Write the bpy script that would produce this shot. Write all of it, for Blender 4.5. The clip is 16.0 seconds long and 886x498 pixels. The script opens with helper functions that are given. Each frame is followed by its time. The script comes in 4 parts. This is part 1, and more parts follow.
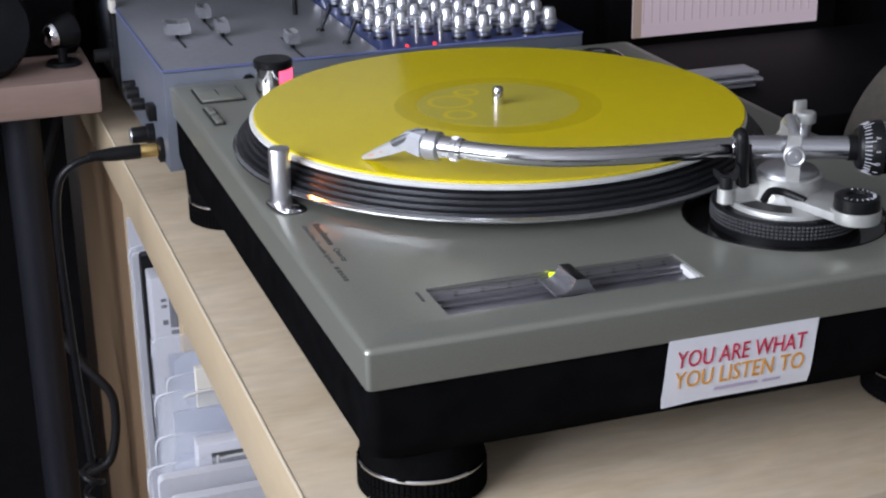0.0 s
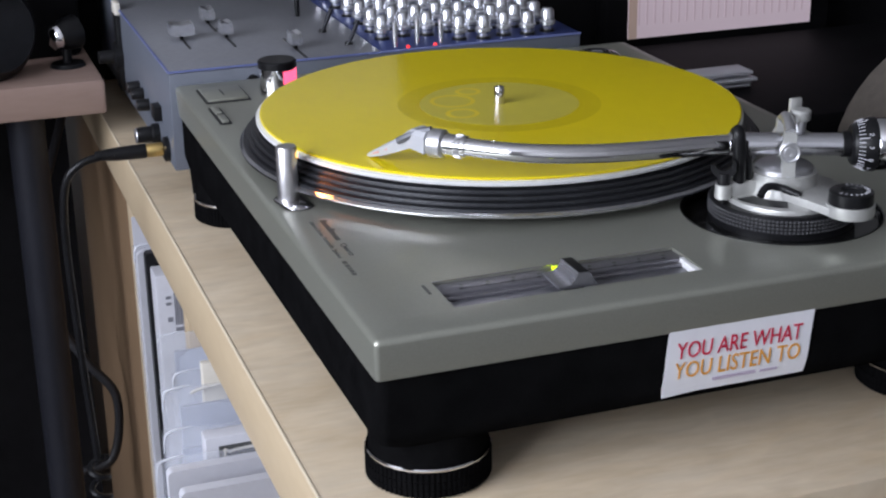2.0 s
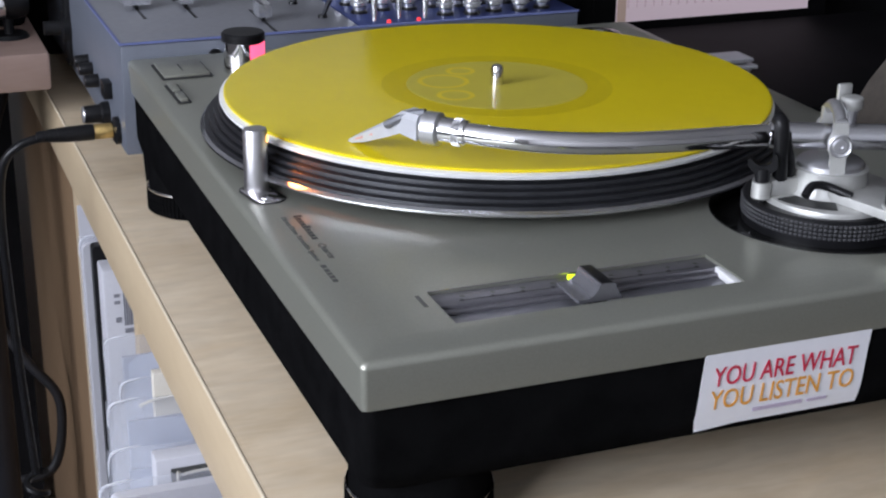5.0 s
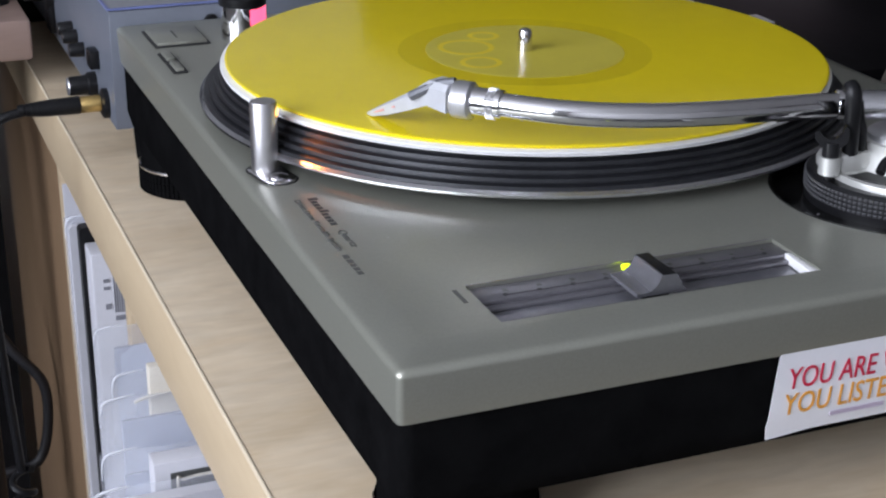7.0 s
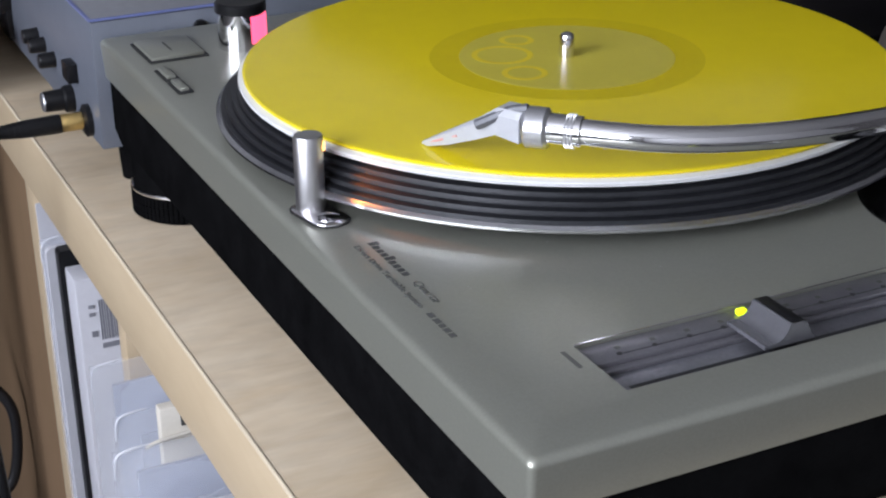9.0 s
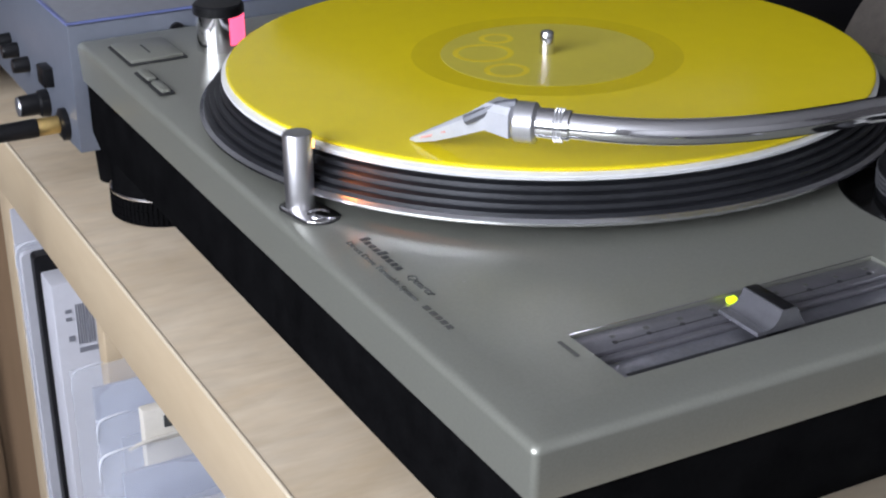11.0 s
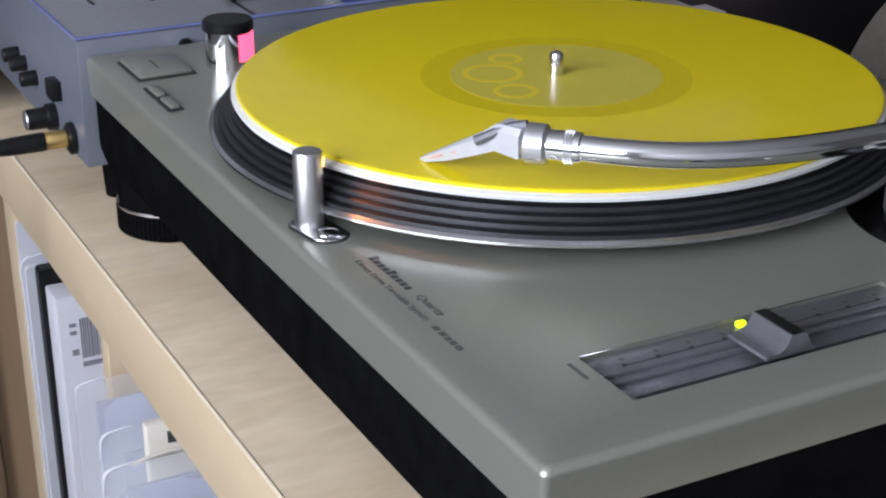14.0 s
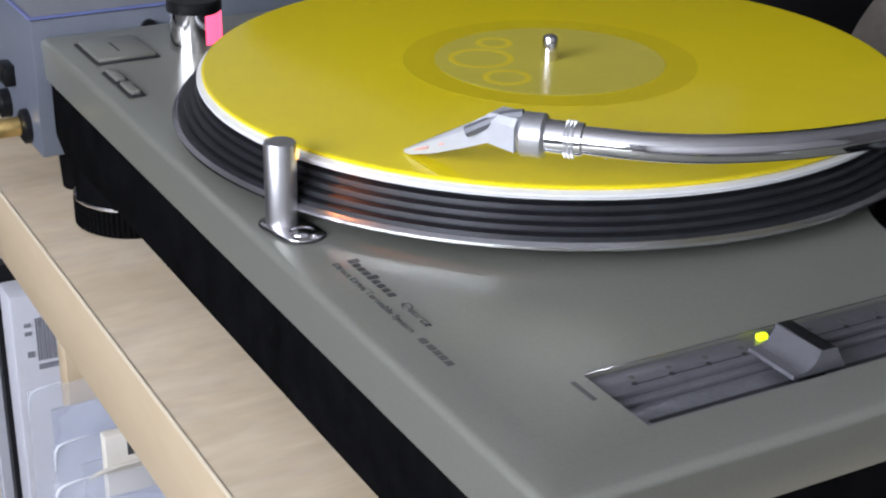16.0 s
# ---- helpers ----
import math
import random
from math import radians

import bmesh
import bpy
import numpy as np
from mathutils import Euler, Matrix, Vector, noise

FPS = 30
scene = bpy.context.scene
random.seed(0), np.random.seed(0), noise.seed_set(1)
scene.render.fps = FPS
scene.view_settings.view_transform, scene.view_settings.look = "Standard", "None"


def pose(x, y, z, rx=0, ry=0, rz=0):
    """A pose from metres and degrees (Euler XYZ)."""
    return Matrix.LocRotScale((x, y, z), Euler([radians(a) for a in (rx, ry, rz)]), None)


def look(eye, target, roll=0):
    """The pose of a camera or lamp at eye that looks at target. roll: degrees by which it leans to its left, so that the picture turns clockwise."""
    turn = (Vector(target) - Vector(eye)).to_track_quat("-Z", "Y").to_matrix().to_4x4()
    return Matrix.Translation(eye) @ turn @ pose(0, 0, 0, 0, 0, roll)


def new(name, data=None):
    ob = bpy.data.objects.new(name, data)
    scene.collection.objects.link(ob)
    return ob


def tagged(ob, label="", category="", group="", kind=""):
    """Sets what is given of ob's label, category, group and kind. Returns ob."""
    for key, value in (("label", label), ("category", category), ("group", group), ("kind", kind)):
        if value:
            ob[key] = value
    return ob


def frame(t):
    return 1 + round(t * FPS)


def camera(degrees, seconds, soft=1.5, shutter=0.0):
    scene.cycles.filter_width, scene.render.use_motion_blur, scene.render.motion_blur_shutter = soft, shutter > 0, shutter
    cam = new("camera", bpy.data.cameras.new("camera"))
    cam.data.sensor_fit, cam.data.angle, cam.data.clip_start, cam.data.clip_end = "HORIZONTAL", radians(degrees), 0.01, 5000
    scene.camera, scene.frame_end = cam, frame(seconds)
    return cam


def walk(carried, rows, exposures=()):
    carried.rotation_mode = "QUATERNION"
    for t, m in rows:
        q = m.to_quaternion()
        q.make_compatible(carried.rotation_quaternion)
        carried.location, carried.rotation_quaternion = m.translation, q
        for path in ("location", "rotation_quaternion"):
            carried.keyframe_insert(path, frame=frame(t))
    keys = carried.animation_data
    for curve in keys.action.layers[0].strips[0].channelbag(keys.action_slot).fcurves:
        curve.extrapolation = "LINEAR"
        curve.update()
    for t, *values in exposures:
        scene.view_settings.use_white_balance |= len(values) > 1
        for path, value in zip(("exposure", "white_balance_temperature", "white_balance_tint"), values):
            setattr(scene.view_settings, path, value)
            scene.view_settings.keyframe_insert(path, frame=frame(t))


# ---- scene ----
cam = camera(32.0, 16.0, soft=2.2)
PATH = [
    (0, (-0.1725, -0.5988, 1.1641), (0.0117, -0.0695, 0.9498), -0.77),
    (0.5, (-0.1758, -0.6034, 1.1664), (0.0088, -0.0740, 0.9527), -0.38),
    (1, (-0.1814, -0.6087, 1.1689), (0.0055, -0.0798, 0.9559), -0.27),
    (1.5, (-0.1877, -0.6159, 1.1698), (-0.0036, -0.0866, 0.9553), -0.91),
    (2, (-0.1848, -0.6151, 1.1673), (0.0021, -0.0864, 0.9539), -0.82),
    (2.5, (-0.1854, -0.6171, 1.1668), (0.0032, -0.0881, 0.9558), -0.57),
    (3, (-0.1847, -0.6138, 1.1679), (0.0064, -0.0864, 0.9550), -0.27),
    (3.5, (-0.1757, -0.5718, 1.1531), (0.0209, -0.0466, 0.9397), 0.06),
    (4, (-0.1716, -0.5436, 1.1467), (0.0243, -0.0192, 0.9307), -0.01),
    (4.2, (-0.1713, -0.5350, 1.1451), (0.0263, -0.0109, 0.9300), 0.14),
    (6.3, (-0.1531, -0.4559, 1.1099), (0.0537, 0.0607, 0.8856), 0.74),
    (6.5, (-0.1531, -0.4476, 1.1093), (0.0544, 0.0688, 0.8849), 0.63),
    (7, (-0.1583, -0.4286, 1.1109), (0.0496, 0.0857, 0.8822), 0.56),
    (7.5, (-0.1690, -0.4069, 1.1106), (0.0476, 0.1020, 0.8779), 0.40),
    (8, (-0.1773, -0.3842, 1.1114), (0.0463, 0.1203, 0.8757), 0.45),
    (8.5, (-0.1831, -0.3616, 1.1149), (0.0497, 0.1370, 0.8758), 0.10),
    (9, (-0.1909, -0.3380, 1.1214), (0.0472, 0.1544, 0.8747), -0.68),
    (9.2, (-0.1916, -0.3330, 1.1232), (0.0531, 0.1554, 0.8752), -1.00),
    (11.5, (-0.2096, -0.3387, 1.1190), (0.0466, 0.1465, 0.8762), -0.58),
    (12, (-0.2100, -0.3358, 1.1203), (0.0474, 0.1498, 0.8795), -0.33),
    (12.5, (-0.2093, -0.3369, 1.1212), (0.0472, 0.1493, 0.8806), -0.32),
    (13, (-0.2108, -0.3357, 1.1216), (0.0468, 0.1501, 0.8815), -0.18),
    (13.5, (-0.2096, -0.3365, 1.1213), (0.0479, 0.1497, 0.8820), -0.12),
    (14, (-0.2103, -0.3360, 1.1211), (0.0460, 0.1512, 0.8825), 0.04),
    (14.5, (-0.2070, -0.3248, 1.1144), (0.0551, 0.1602, 0.8776), 0.62),
    (15, (-0.2057, -0.3148, 1.1103), (0.0571, 0.1700, 0.8740), 0.70),
    (15.5, (-0.1986, -0.3027, 1.1077), (0.0656, 0.1806, 0.8697), 0.75),
    (16, (-0.1905, -0.2862, 1.1026), (0.0752, 0.1942, 0.8604), 0.76),
]
walk(cam, [(t, look(eye, target, roll)) for t, eye, target, roll in PATH],
     exposures=[(0, -0.08), (4.2, -0.08), (6.3, 0.0), (9.2, 0.02), (11.5, 0.08), (16, 0.08)])

ZD = 0.882             # deck surface of the turntable above the floor
TZ = -0.095            # table top in deck coordinates

# ---- world and light ----
world = bpy.data.worlds.new("world")
scene.world = world
world.use_nodes = True
wn = world.node_tree.nodes
sky = wn.new("ShaderNodeTexSky")
sky.sky_type, sky.sun_disc = "NISHITA", False
sky.sun_elevation, sky.sun_rotation = radians(40), radians(250)
world.node_tree.links.new(sky.outputs[0], wn["Background"].inputs[0])
wn["Background"].inputs[1].default_value = 0.10


def area_lamp(name, eye, target, sx, sy, watts, colour):
    d = bpy.data.lights.new(name, "AREA")
    d.shape, d.size, d.size_y, d.energy, d.color = "RECTANGLE", sx, sy, watts, colour
    ob = new(name, d)
    ob.matrix_world = look(eye, target)
    return ob


WY0, WY1 = -1.95, 0.35   # window opening along the west wall
area_lamp("window_light", (-2.0, (WY0 + WY1) / 2, 1.62), (-1.0, (WY0 + WY1) / 2, 1.55), 2.1, 1.2, 103, (0.83, 0.87, 1.0))


# ---- materials ----
def mat(name, colour, rough=0.5, metal=0.0, vary=0.0, scale=40.0, bump=0.0, bump_scale=200.0, coat=0.0, emit=None, power=0.0,
        stretch=(1, 1, 1), colour2=None, rough_vary=0.0, transmission=0.0, alpha=1.0, spec=0.5, object_random=0.0):
    m = bpy.data.materials.new(name)
    m.use_nodes = True
    nt = m.node_tree
    b = nt.nodes["Principled BSDF"]
    b.inputs["Base Color"].default_value = (*colour, 1)
    b.inputs["Roughness"].default_value = rough
    b.inputs["Metallic"].default_value = metal
    b.inputs["Coat Weight"].default_value = coat
    b.inputs["Transmission Weight"].default_value = transmission
    b.inputs["Alpha"].default_value = alpha
    b.inputs["Specular IOR Level"].default_value = spec
    tc = nt.nodes.new("ShaderNodeTexCoord")
    mp = nt.nodes.new("ShaderNodeMapping")
    mp.inputs["Scale"].default_value = stretch
    nt.links.new(tc.outputs["Object"], mp.inputs[0])

    def tex(s, detail=4.0):
        n = nt.nodes.new("ShaderNodeTexNoise")
        n.inputs["Scale"].default_value, n.inputs["Detail"].default_value = s, detail
        nt.links.new(mp.outputs[0], n.inputs["Vector"])
        return n
    if vary or colour2:
        n1, n2 = tex(scale), tex(scale * 7, 2.0)
        mixf = nt.nodes.new("ShaderNodeMath")
        mixf.operation = "MULTIPLY_ADD"
        mixf.inputs[1].default_value = 0.35
        nt.links.new(n2.outputs[0], mixf.inputs[0])
        sub = nt.nodes.new("ShaderNodeMath")
        sub.operation = "MULTIPLY"
        sub.inputs[1].default_value = 0.65
        nt.links.new(n1.outputs[0], sub.inputs[0])
        nt.links.new(sub.outputs[0], mixf.inputs[2])
        ramp = nt.nodes.new("ShaderNodeValToRGB")
        lo = colour2 or tuple(c * (1 - vary) for c in colour)
        hi = colour if colour2 else tuple(min(1, c * (1 + vary)) for c in colour)
        ramp.color_ramp.elements[0].position, ramp.color_ramp.elements[1].position = 0.33, 0.67
        ramp.color_ramp.elements[0].color, ramp.color_ramp.elements[1].color = (*lo, 1), (*hi, 1)
        nt.links.new(mixf.outputs[0], ramp.inputs[0])
        nt.links.new(ramp.outputs[0], b.inputs["Base Color"])
    if rough_vary:
        n = tex(scale * 1.7)
        r = nt.nodes.new("ShaderNodeMapRange")
        r.inputs["To Min"].default_value, r.inputs["To Max"].default_value = rough - rough_vary, rough + rough_vary
        nt.links.new(n.outputs[0], r.inputs[0])
        nt.links.new(r.outputs[0], b.inputs["Roughness"])
    if bump:
        n = tex(bump_scale, 3.0)
        k = nt.nodes.new("ShaderNodeBump")
        k.inputs["Strength"].default_value, k.inputs["Distance"].default_value = bump, 0.0006
        nt.links.new(n.outputs[0], k.inputs["Height"])
        nt.links.new(k.outputs[0], b.inputs["Normal"])
    if emit:
        b.inputs["Emission Color"].default_value, b.inputs["Emission Strength"].default_value = (*emit, 1), power
    return m


M_DECK = mat("deck_grey_metallic_paint", (0.375, 0.38, 0.325), 0.335, 0.62, vary=0.05, scale=900, rough_vary=0.03, bump=0.04, bump_scale=2500)
M_RUBBER = mat("black_rubber", (0.0050, 0.0050, 0.0053), 0.5, vary=0.3, scale=60, bump=0.15, bump_scale=900, spec=0.0)
M_BLACK = mat("black_plastic", (0.008, 0.008, 0.009), 0.34, spec=0.24, vary=0.3, scale=80, bump=0.08, bump_scale=600)
M_PLATTER = mat("platter_black_anodised", (0.022, 0.023, 0.027), 0.36, 0.35, vary=0.25, scale=50)
M_CHROME = mat("chrome", (0.78, 0.77, 0.79), 0.09, 1.0, rough_vary=0.03, scale=70)
M_STEEL = mat("brushed_aluminium", (0.66, 0.66, 0.69), 0.24, 1.0, vary=0.03, scale=60, stretch=(1, 1, 0.2), rough_vary=0.02)
M_BRUSHED = mat("brushed_steel", (0.66, 0.65, 0.66), 0.36, 1.0, vary=0.05, scale=220, stretch=(1, 1, 0.06), rough_vary=0.05)
M_SATIN = mat("satin_aluminium", (0.60, 0.60, 0.62), 0.36, 0.9, vary=0.05, scale=300, rough_vary=0.05)
M_PICKUP = mat("matte_silver_paint", (0.56, 0.57, 0.60), 0.45, 0.35, vary=0.05, scale=250)
M_CASTW = mat("pale_cast_metal", (0.52, 0.52, 0.50), 0.42, 0.5, vary=0.06, scale=200, bump=0.1, bump_scale=1400)
M_WHITEMAT = mat("white_slipmat_edge", (0.74, 0.74, 0.74), 0.45, vary=0.06, scale=90)
M_FAINT = mat("faint_grey_print", (0.10, 0.102, 0.095), 0.5)
M_DARK = mat("dark_line", (0.02, 0.02, 0.022), 0.5)
M_BARCODE = mat("pale_grey_print", (0.25, 0.255, 0.29), 0.6, vary=0.1, scale=200)
M_PRINT = mat("dark_grey_print", (0.05, 0.052, 0.05), 0.5)
M_SLOT = mat("pitch_strip_grey", (0.20, 0.195, 0.215), 0.32, 0.6, vary=0.12, scale=120, rough_vary=0.08)
M_LED = mat("green_led", (0.5, 0.7, 0.02), 0.3, emit=(0.72, 0.95, 0.01), power=1.6)
M_RED = mat("red_strobe_window", (0.7, 0.05, 0.1), 0.3, emit=(1.0, 0.10, 0.22), power=2.0)
M_REDLED = mat("red_led", (0.7, 0.02, 0.02), 0.3, emit=(1.0, 0.05, 0.05), power=1.2)
M_WHITE = mat("white_vinyl_sticker", (0.78, 0.78, 0.82), 0.35, vary=0.02, scale=60)
M_INKRED = mat("red_ink", (0.55, 0.02, 0.06), 0.45, vary=0.08, scale=300)
M_INKORANGE = mat("orange_ink", (0.72, 0.33, 0.05), 0.45, vary=0.08, scale=300)
M_INKGREY = mat("mauve_ink", (0.45, 0.38, 0.48), 0.5)
M_INKPINK = mat("faded_red_ink", (0.65, 0.32, 0.30), 0.5)
M_BIRCH = mat("birch_veneer", (0.62, 0.525, 0.395), 0.36, colour2=(0.53, 0.415, 0.275), scale=7, stretch=(1, 3.0, 1), rough_vary=0.06, bump=0.04, bump_scale=300)


def add_figure(m, scale, stretch, low, high):
    """Multiply a material's colour by a second, cloudy figure."""
    nt = m.node_tree
    b = nt.nodes["Principled BSDF"]
    src = b.inputs["Base Color"].links[0].from_socket
    tc = nt.nodes.new("ShaderNodeTexCoord")
    mp = nt.nodes.new("ShaderNodeMapping")
    mp.inputs["Scale"].default_value = stretch
    n = nt.nodes.new("ShaderNodeTexNoise")
    n.inputs["Scale"].default_value, n.inputs["Detail"].default_value, n.inputs["Distortion"].default_value = scale, 5, 0.8
    r = nt.nodes.new("ShaderNodeMapRange")
    r.inputs["From Min"].default_value, r.inputs["From Max"].default_value = 0.35, 0.65
    r.inputs["To Min"].default_value, r.inputs["To Max"].default_value = low, high
    mul = nt.nodes.new("ShaderNodeVectorMath")
    mul.operation = "SCALE"
    nt.links.new(tc.outputs["Object"], mp.inputs[0])
    nt.links.new(mp.outputs[0], n.inputs["Vector"])
    nt.links.new(n.outputs[0], r.inputs[0])
    nt.links.new(src, mul.inputs[0])
    nt.links.new(r.outputs[0], mul.inputs["Scale"])
    nt.links.new(mul.outputs[0], b.inputs["Base Color"])


add_figure(M_BIRCH, 18, (1.2, 1.8, 1.0), 0.94, 1.05)
add_figure(M_BIRCH, 60, (0.45, 2.2, 1.0), 0.945, 1.035)
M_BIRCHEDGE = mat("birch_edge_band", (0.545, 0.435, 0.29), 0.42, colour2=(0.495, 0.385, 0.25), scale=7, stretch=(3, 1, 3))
# birch in shade: the shade is put into this darker brown
M_BIRCH_SHADE = mat("brown_birch_shade", (0.20, 0.128, 0.075), 0.5, colour2=(0.17, 0.11, 0.062), scale=8, stretch=(2, 2, 0.6))
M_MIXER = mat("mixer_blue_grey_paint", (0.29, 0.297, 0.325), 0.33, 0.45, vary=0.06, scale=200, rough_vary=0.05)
# lilac-grey case, its colour lowered to carry the shade beside the deck
M_MIXFACE = mat("mixer_case_lilac_shaded", (0.155, 0.170, 0.205), 0.36, 0.25, vary=0.05, scale=60)
M_BLUE = mat("mixer_blue_panel", (0.03, 0.046, 0.16), 0.3, 0.2, vary=0.15, scale=80)
M_KNOB = mat("silver_knob", (0.72, 0.73, 0.77), 0.22, 0.85, vary=0.08, scale=150)
M_GOLD = mat("brass_plug", (0.60, 0.42, 0.16), 0.3, 0.9, vary=0.12, scale=300)
M_PLASTIC = mat("clear_plastic_sleeve", (0.84, 0.87, 0.95), 0.16, vary=0.05, scale=25, alpha=0.20, spec=0.9, bump=0.6, bump_scale=40)
M_FILM_HAZE = mat("bluish_film_haze", (0.43, 0.455, 0.53), 0.5, vary=0.08, scale=14)
M_EDGE_GLINT = mat("plastic_edge_glint", (0.86, 0.88, 0.94), 0.2, alpha=0.65, vary=0.05, scale=60)
M_LEAD = mat("dull_grey_lead", (0.016, 0.016, 0.019), 0.5, vary=0.1, scale=40)
M_PAPER = mat("white_card", (0.56, 0.56, 0.60), 0.6, vary=0.04, scale=40)
M_CREAM = mat("cream_card", (0.66, 0.62, 0.54), 0.6, vary=0.06, scale=60)
M_DESK = mat("pinkish_beech_desk", (0.34, 0.24, 0.20), 0.45, colour2=(0.29, 0.20, 0.165), scale=10, stretch=(1, 5, 5))
M_LEG = mat("grey_steel_leg", (0.022, 0.023, 0.030), 0.38, 0.5, vary=0.1, scale=30)
M_WALL = mat("dark_wall_paint", (0.10, 0.095, 0.095), 0.8, vary=0.12, scale=3, bump=0.1, bump_scale=120)
M_PALE = mat("pale_wall_paint", (0.60, 0.60, 0.60), 0.8, vary=0.04, scale=2, bump=0.1, bump_scale=120)
M_FLOOR = mat("dark_floor_boards", (0.03, 0.024, 0.02), 0.5, vary=0.3, scale=6, stretch=(6, 1, 1))
M_NIGHT = mat("black_furniture", (0.006, 0.0058, 0.0065), 0.6, vary=0.35, scale=12, spec=0.08)
M_CHAIR = mat("beige_fabric", (0.13, 0.112, 0.095), 0.85, vary=0.15, scale=90, bump=0.4, bump_scale=700)


# yellow vinyl with fine grooves and paper-thin printed centre
def vinyl():
    m = mat("yellow_vinyl", (0.84, 0.665, 0.014), 0.13, vary=0.03, scale=12, rough_vary=0.03)
    nt = m.node_tree
    b = nt.nodes["Principled BSDF"]
    tc = nt.nodes.new("ShaderNodeTexCoord")
    ln = nt.nodes.new("ShaderNodeVectorMath")
    ln.operation = "LENGTH"
    nt.links.new(tc.outputs["Object"], ln.inputs[0])
    w = nt.nodes.new("ShaderNodeTexNoise")
    w.noise_dimensions = "1D"
    w.inputs["Scale"].default_value, w.inputs["Detail"].default_value = 1500, 3
    nt.links.new(ln.outputs["Value"], w.inputs["W"])
    k = nt.nodes.new("ShaderNodeBump")
    k.inputs["Strength"].default_value, k.inputs["Distance"].default_value = 0.04, 0.0002
    nt.links.new(w.outputs[0], k.inputs["Height"])
    nt.links.new(k.outputs[0], b.inputs["Normal"])
    return m


M_VINYL = vinyl()
M_RUNOUT = mat("run_out_vinyl", (0.72, 0.565, 0.014), 0.14, vary=0.03, scale=20)
M_VLABEL = mat("olive_yellow_label", (0.60, 0.51, 0.06), 0.32, vary=0.04, scale=40)
M_VLABEL2 = mat("yellow_label_print", (0.78, 0.61, 0.02), 0.35)


# ---- mesh helpers: all places in deck coordinates (z = 0 on the turntable's deck) ----
def thing(name, loc, label, category, group="", kind=""):
    ob = new(name)
    ob.location = (loc[0], loc[1], loc[2] + ZD)
    ob.empty_display_size = 0.02
    return tagged(ob, label, category, group, kind)


def world_loc(ob):
    v = Vector(ob.location)
    while ob.parent:
        ob = ob.parent
        v = v + Vector(ob.location)
    return v


def part(name, bm, material, parent=None, label="", smooth=40, loc=None):
    """Link bm (in deck coordinates) as one mesh; loc: where its own origin sits."""
    me = bpy.data.meshes.new(name)
    base = world_loc(parent) if parent else Vector((0, 0, 0))
    own = Vector((loc[0], loc[1], loc[2] + ZD)) if loc else (base if parent else Vector((0, 0, ZD)))
    bmesh.ops.translate(bm, vec=Vector((0, 0, ZD)) - own, verts=bm.verts)
    bmesh.ops.recalc_face_normals(bm, faces=bm.faces)
    if smooth:
        for f in bm.faces:
            f.smooth = True
        for e in bm.edges:
            if len(e.link_faces) == 2 and e.calc_face_angle(0) > radians(smooth):
                e.smooth = False
    bm.to_mesh(me)
    bm.free()
    ob = new(name, me)
    ob.location = own - base
    if parent:
        ob.parent = parent
    for mm in (material if isinstance(material, (list, tuple)) else [material]):
        me.materials.append(mm)
    if label:
        ob["label"] = label
    return ob


def solid(name, bm, material, label, category="", kind="", group="", loc=None):
    return tagged(part(name, bm, material, None, "", 40, loc), label, category, group, kind)


def box(x0, x1, y0, y1, z0, z1, bevel=0.0, seg=2, bm=None):
    own = bmesh.new()
    bmesh.ops.create_cube(own, size=1)
    bmesh.ops.scale(own, vec=(x1 - x0, y1 - y0, z1 - z0), verts=own.verts)
    bmesh.ops.translate(own, vec=((x0 + x1) / 2, (y0 + y1) / 2, (z0 + z1) / 2), verts=own.verts)
    if bevel:
        bmesh.ops.bevel(own, geom=own.edges[:], offset=bevel, segments=seg, profile=0.5, affect="EDGES")
    return join(bm, own)


def join(bm, own):
    if bm is None:
        return own
    me = bpy.data.meshes.new("tmp")
    own.to_mesh(me)
    own.free()
    bm.from_mesh(me)
    bpy.data.meshes.remove(me)
    return bm


def lathe(profile, centre, n=64, axis="z", bm=None, direction=None):
    """Turn (radius, height) pairs round an upright axis at centre, or round direction."""
    own = bmesh.new()
    rings = []
    for r, h in profile:
        if r < 1e-6:
            rings.append([own.verts.new((0, 0, h))])
        else:
            rings.append([own.verts.new((r * math.cos(2 * math.pi * i / n), r * math.sin(2 * math.pi * i / n), h)) for i in range(n)])
    for a, b in zip(rings, rings[1:]):
        for i in range(n):
            j = (i + 1) % n
            if len(a) == 1 and len(b) == 1:
                continue
            if len(a) == 1:
                own.faces.new((a[0], b[i], b[j]))
            elif len(b) == 1:
                own.faces.new((a[i], a[j], b[0]))
            else:
                own.faces.new((a[i], a[j], b[j], b[i]))
    for ring in (rings[0], rings[-1]):
        if len(ring) > 1 and not (profile[0] == profile[-1]):
            own.faces.new(ring)
    if profile[0] == profile[-1]:
        bmesh.ops.remove_doubles(own, verts=own.verts, dist=1e-7)
    if direction is not None:
        q = Vector((0, 0, 1)).rotation_difference(Vector(direction).normalized())
        bmesh.ops.rotate(own, cent=(0, 0, 0), matrix=q.to_matrix(), verts=own.verts)
    bmesh.ops.translate(own, vec=centre, verts=own.verts)
    return join(bm, own)


def rod(a, b, r, n=24, r2=None, bm=None, bevel=0.0):
    a, b = Vector(a), Vector(b)
    h = (b - a).length
    r2 = r if r2 is None else r2
    prof = [(0, 0), (r - bevel, 0), (r, bevel), (r2, h - bevel), (r2 - bevel, h), (0, h)] if bevel else [(0, 0), (r, 0), (r2, h), (0, h)]
    return lathe(prof, a, n, bm=bm, direction=b - a)


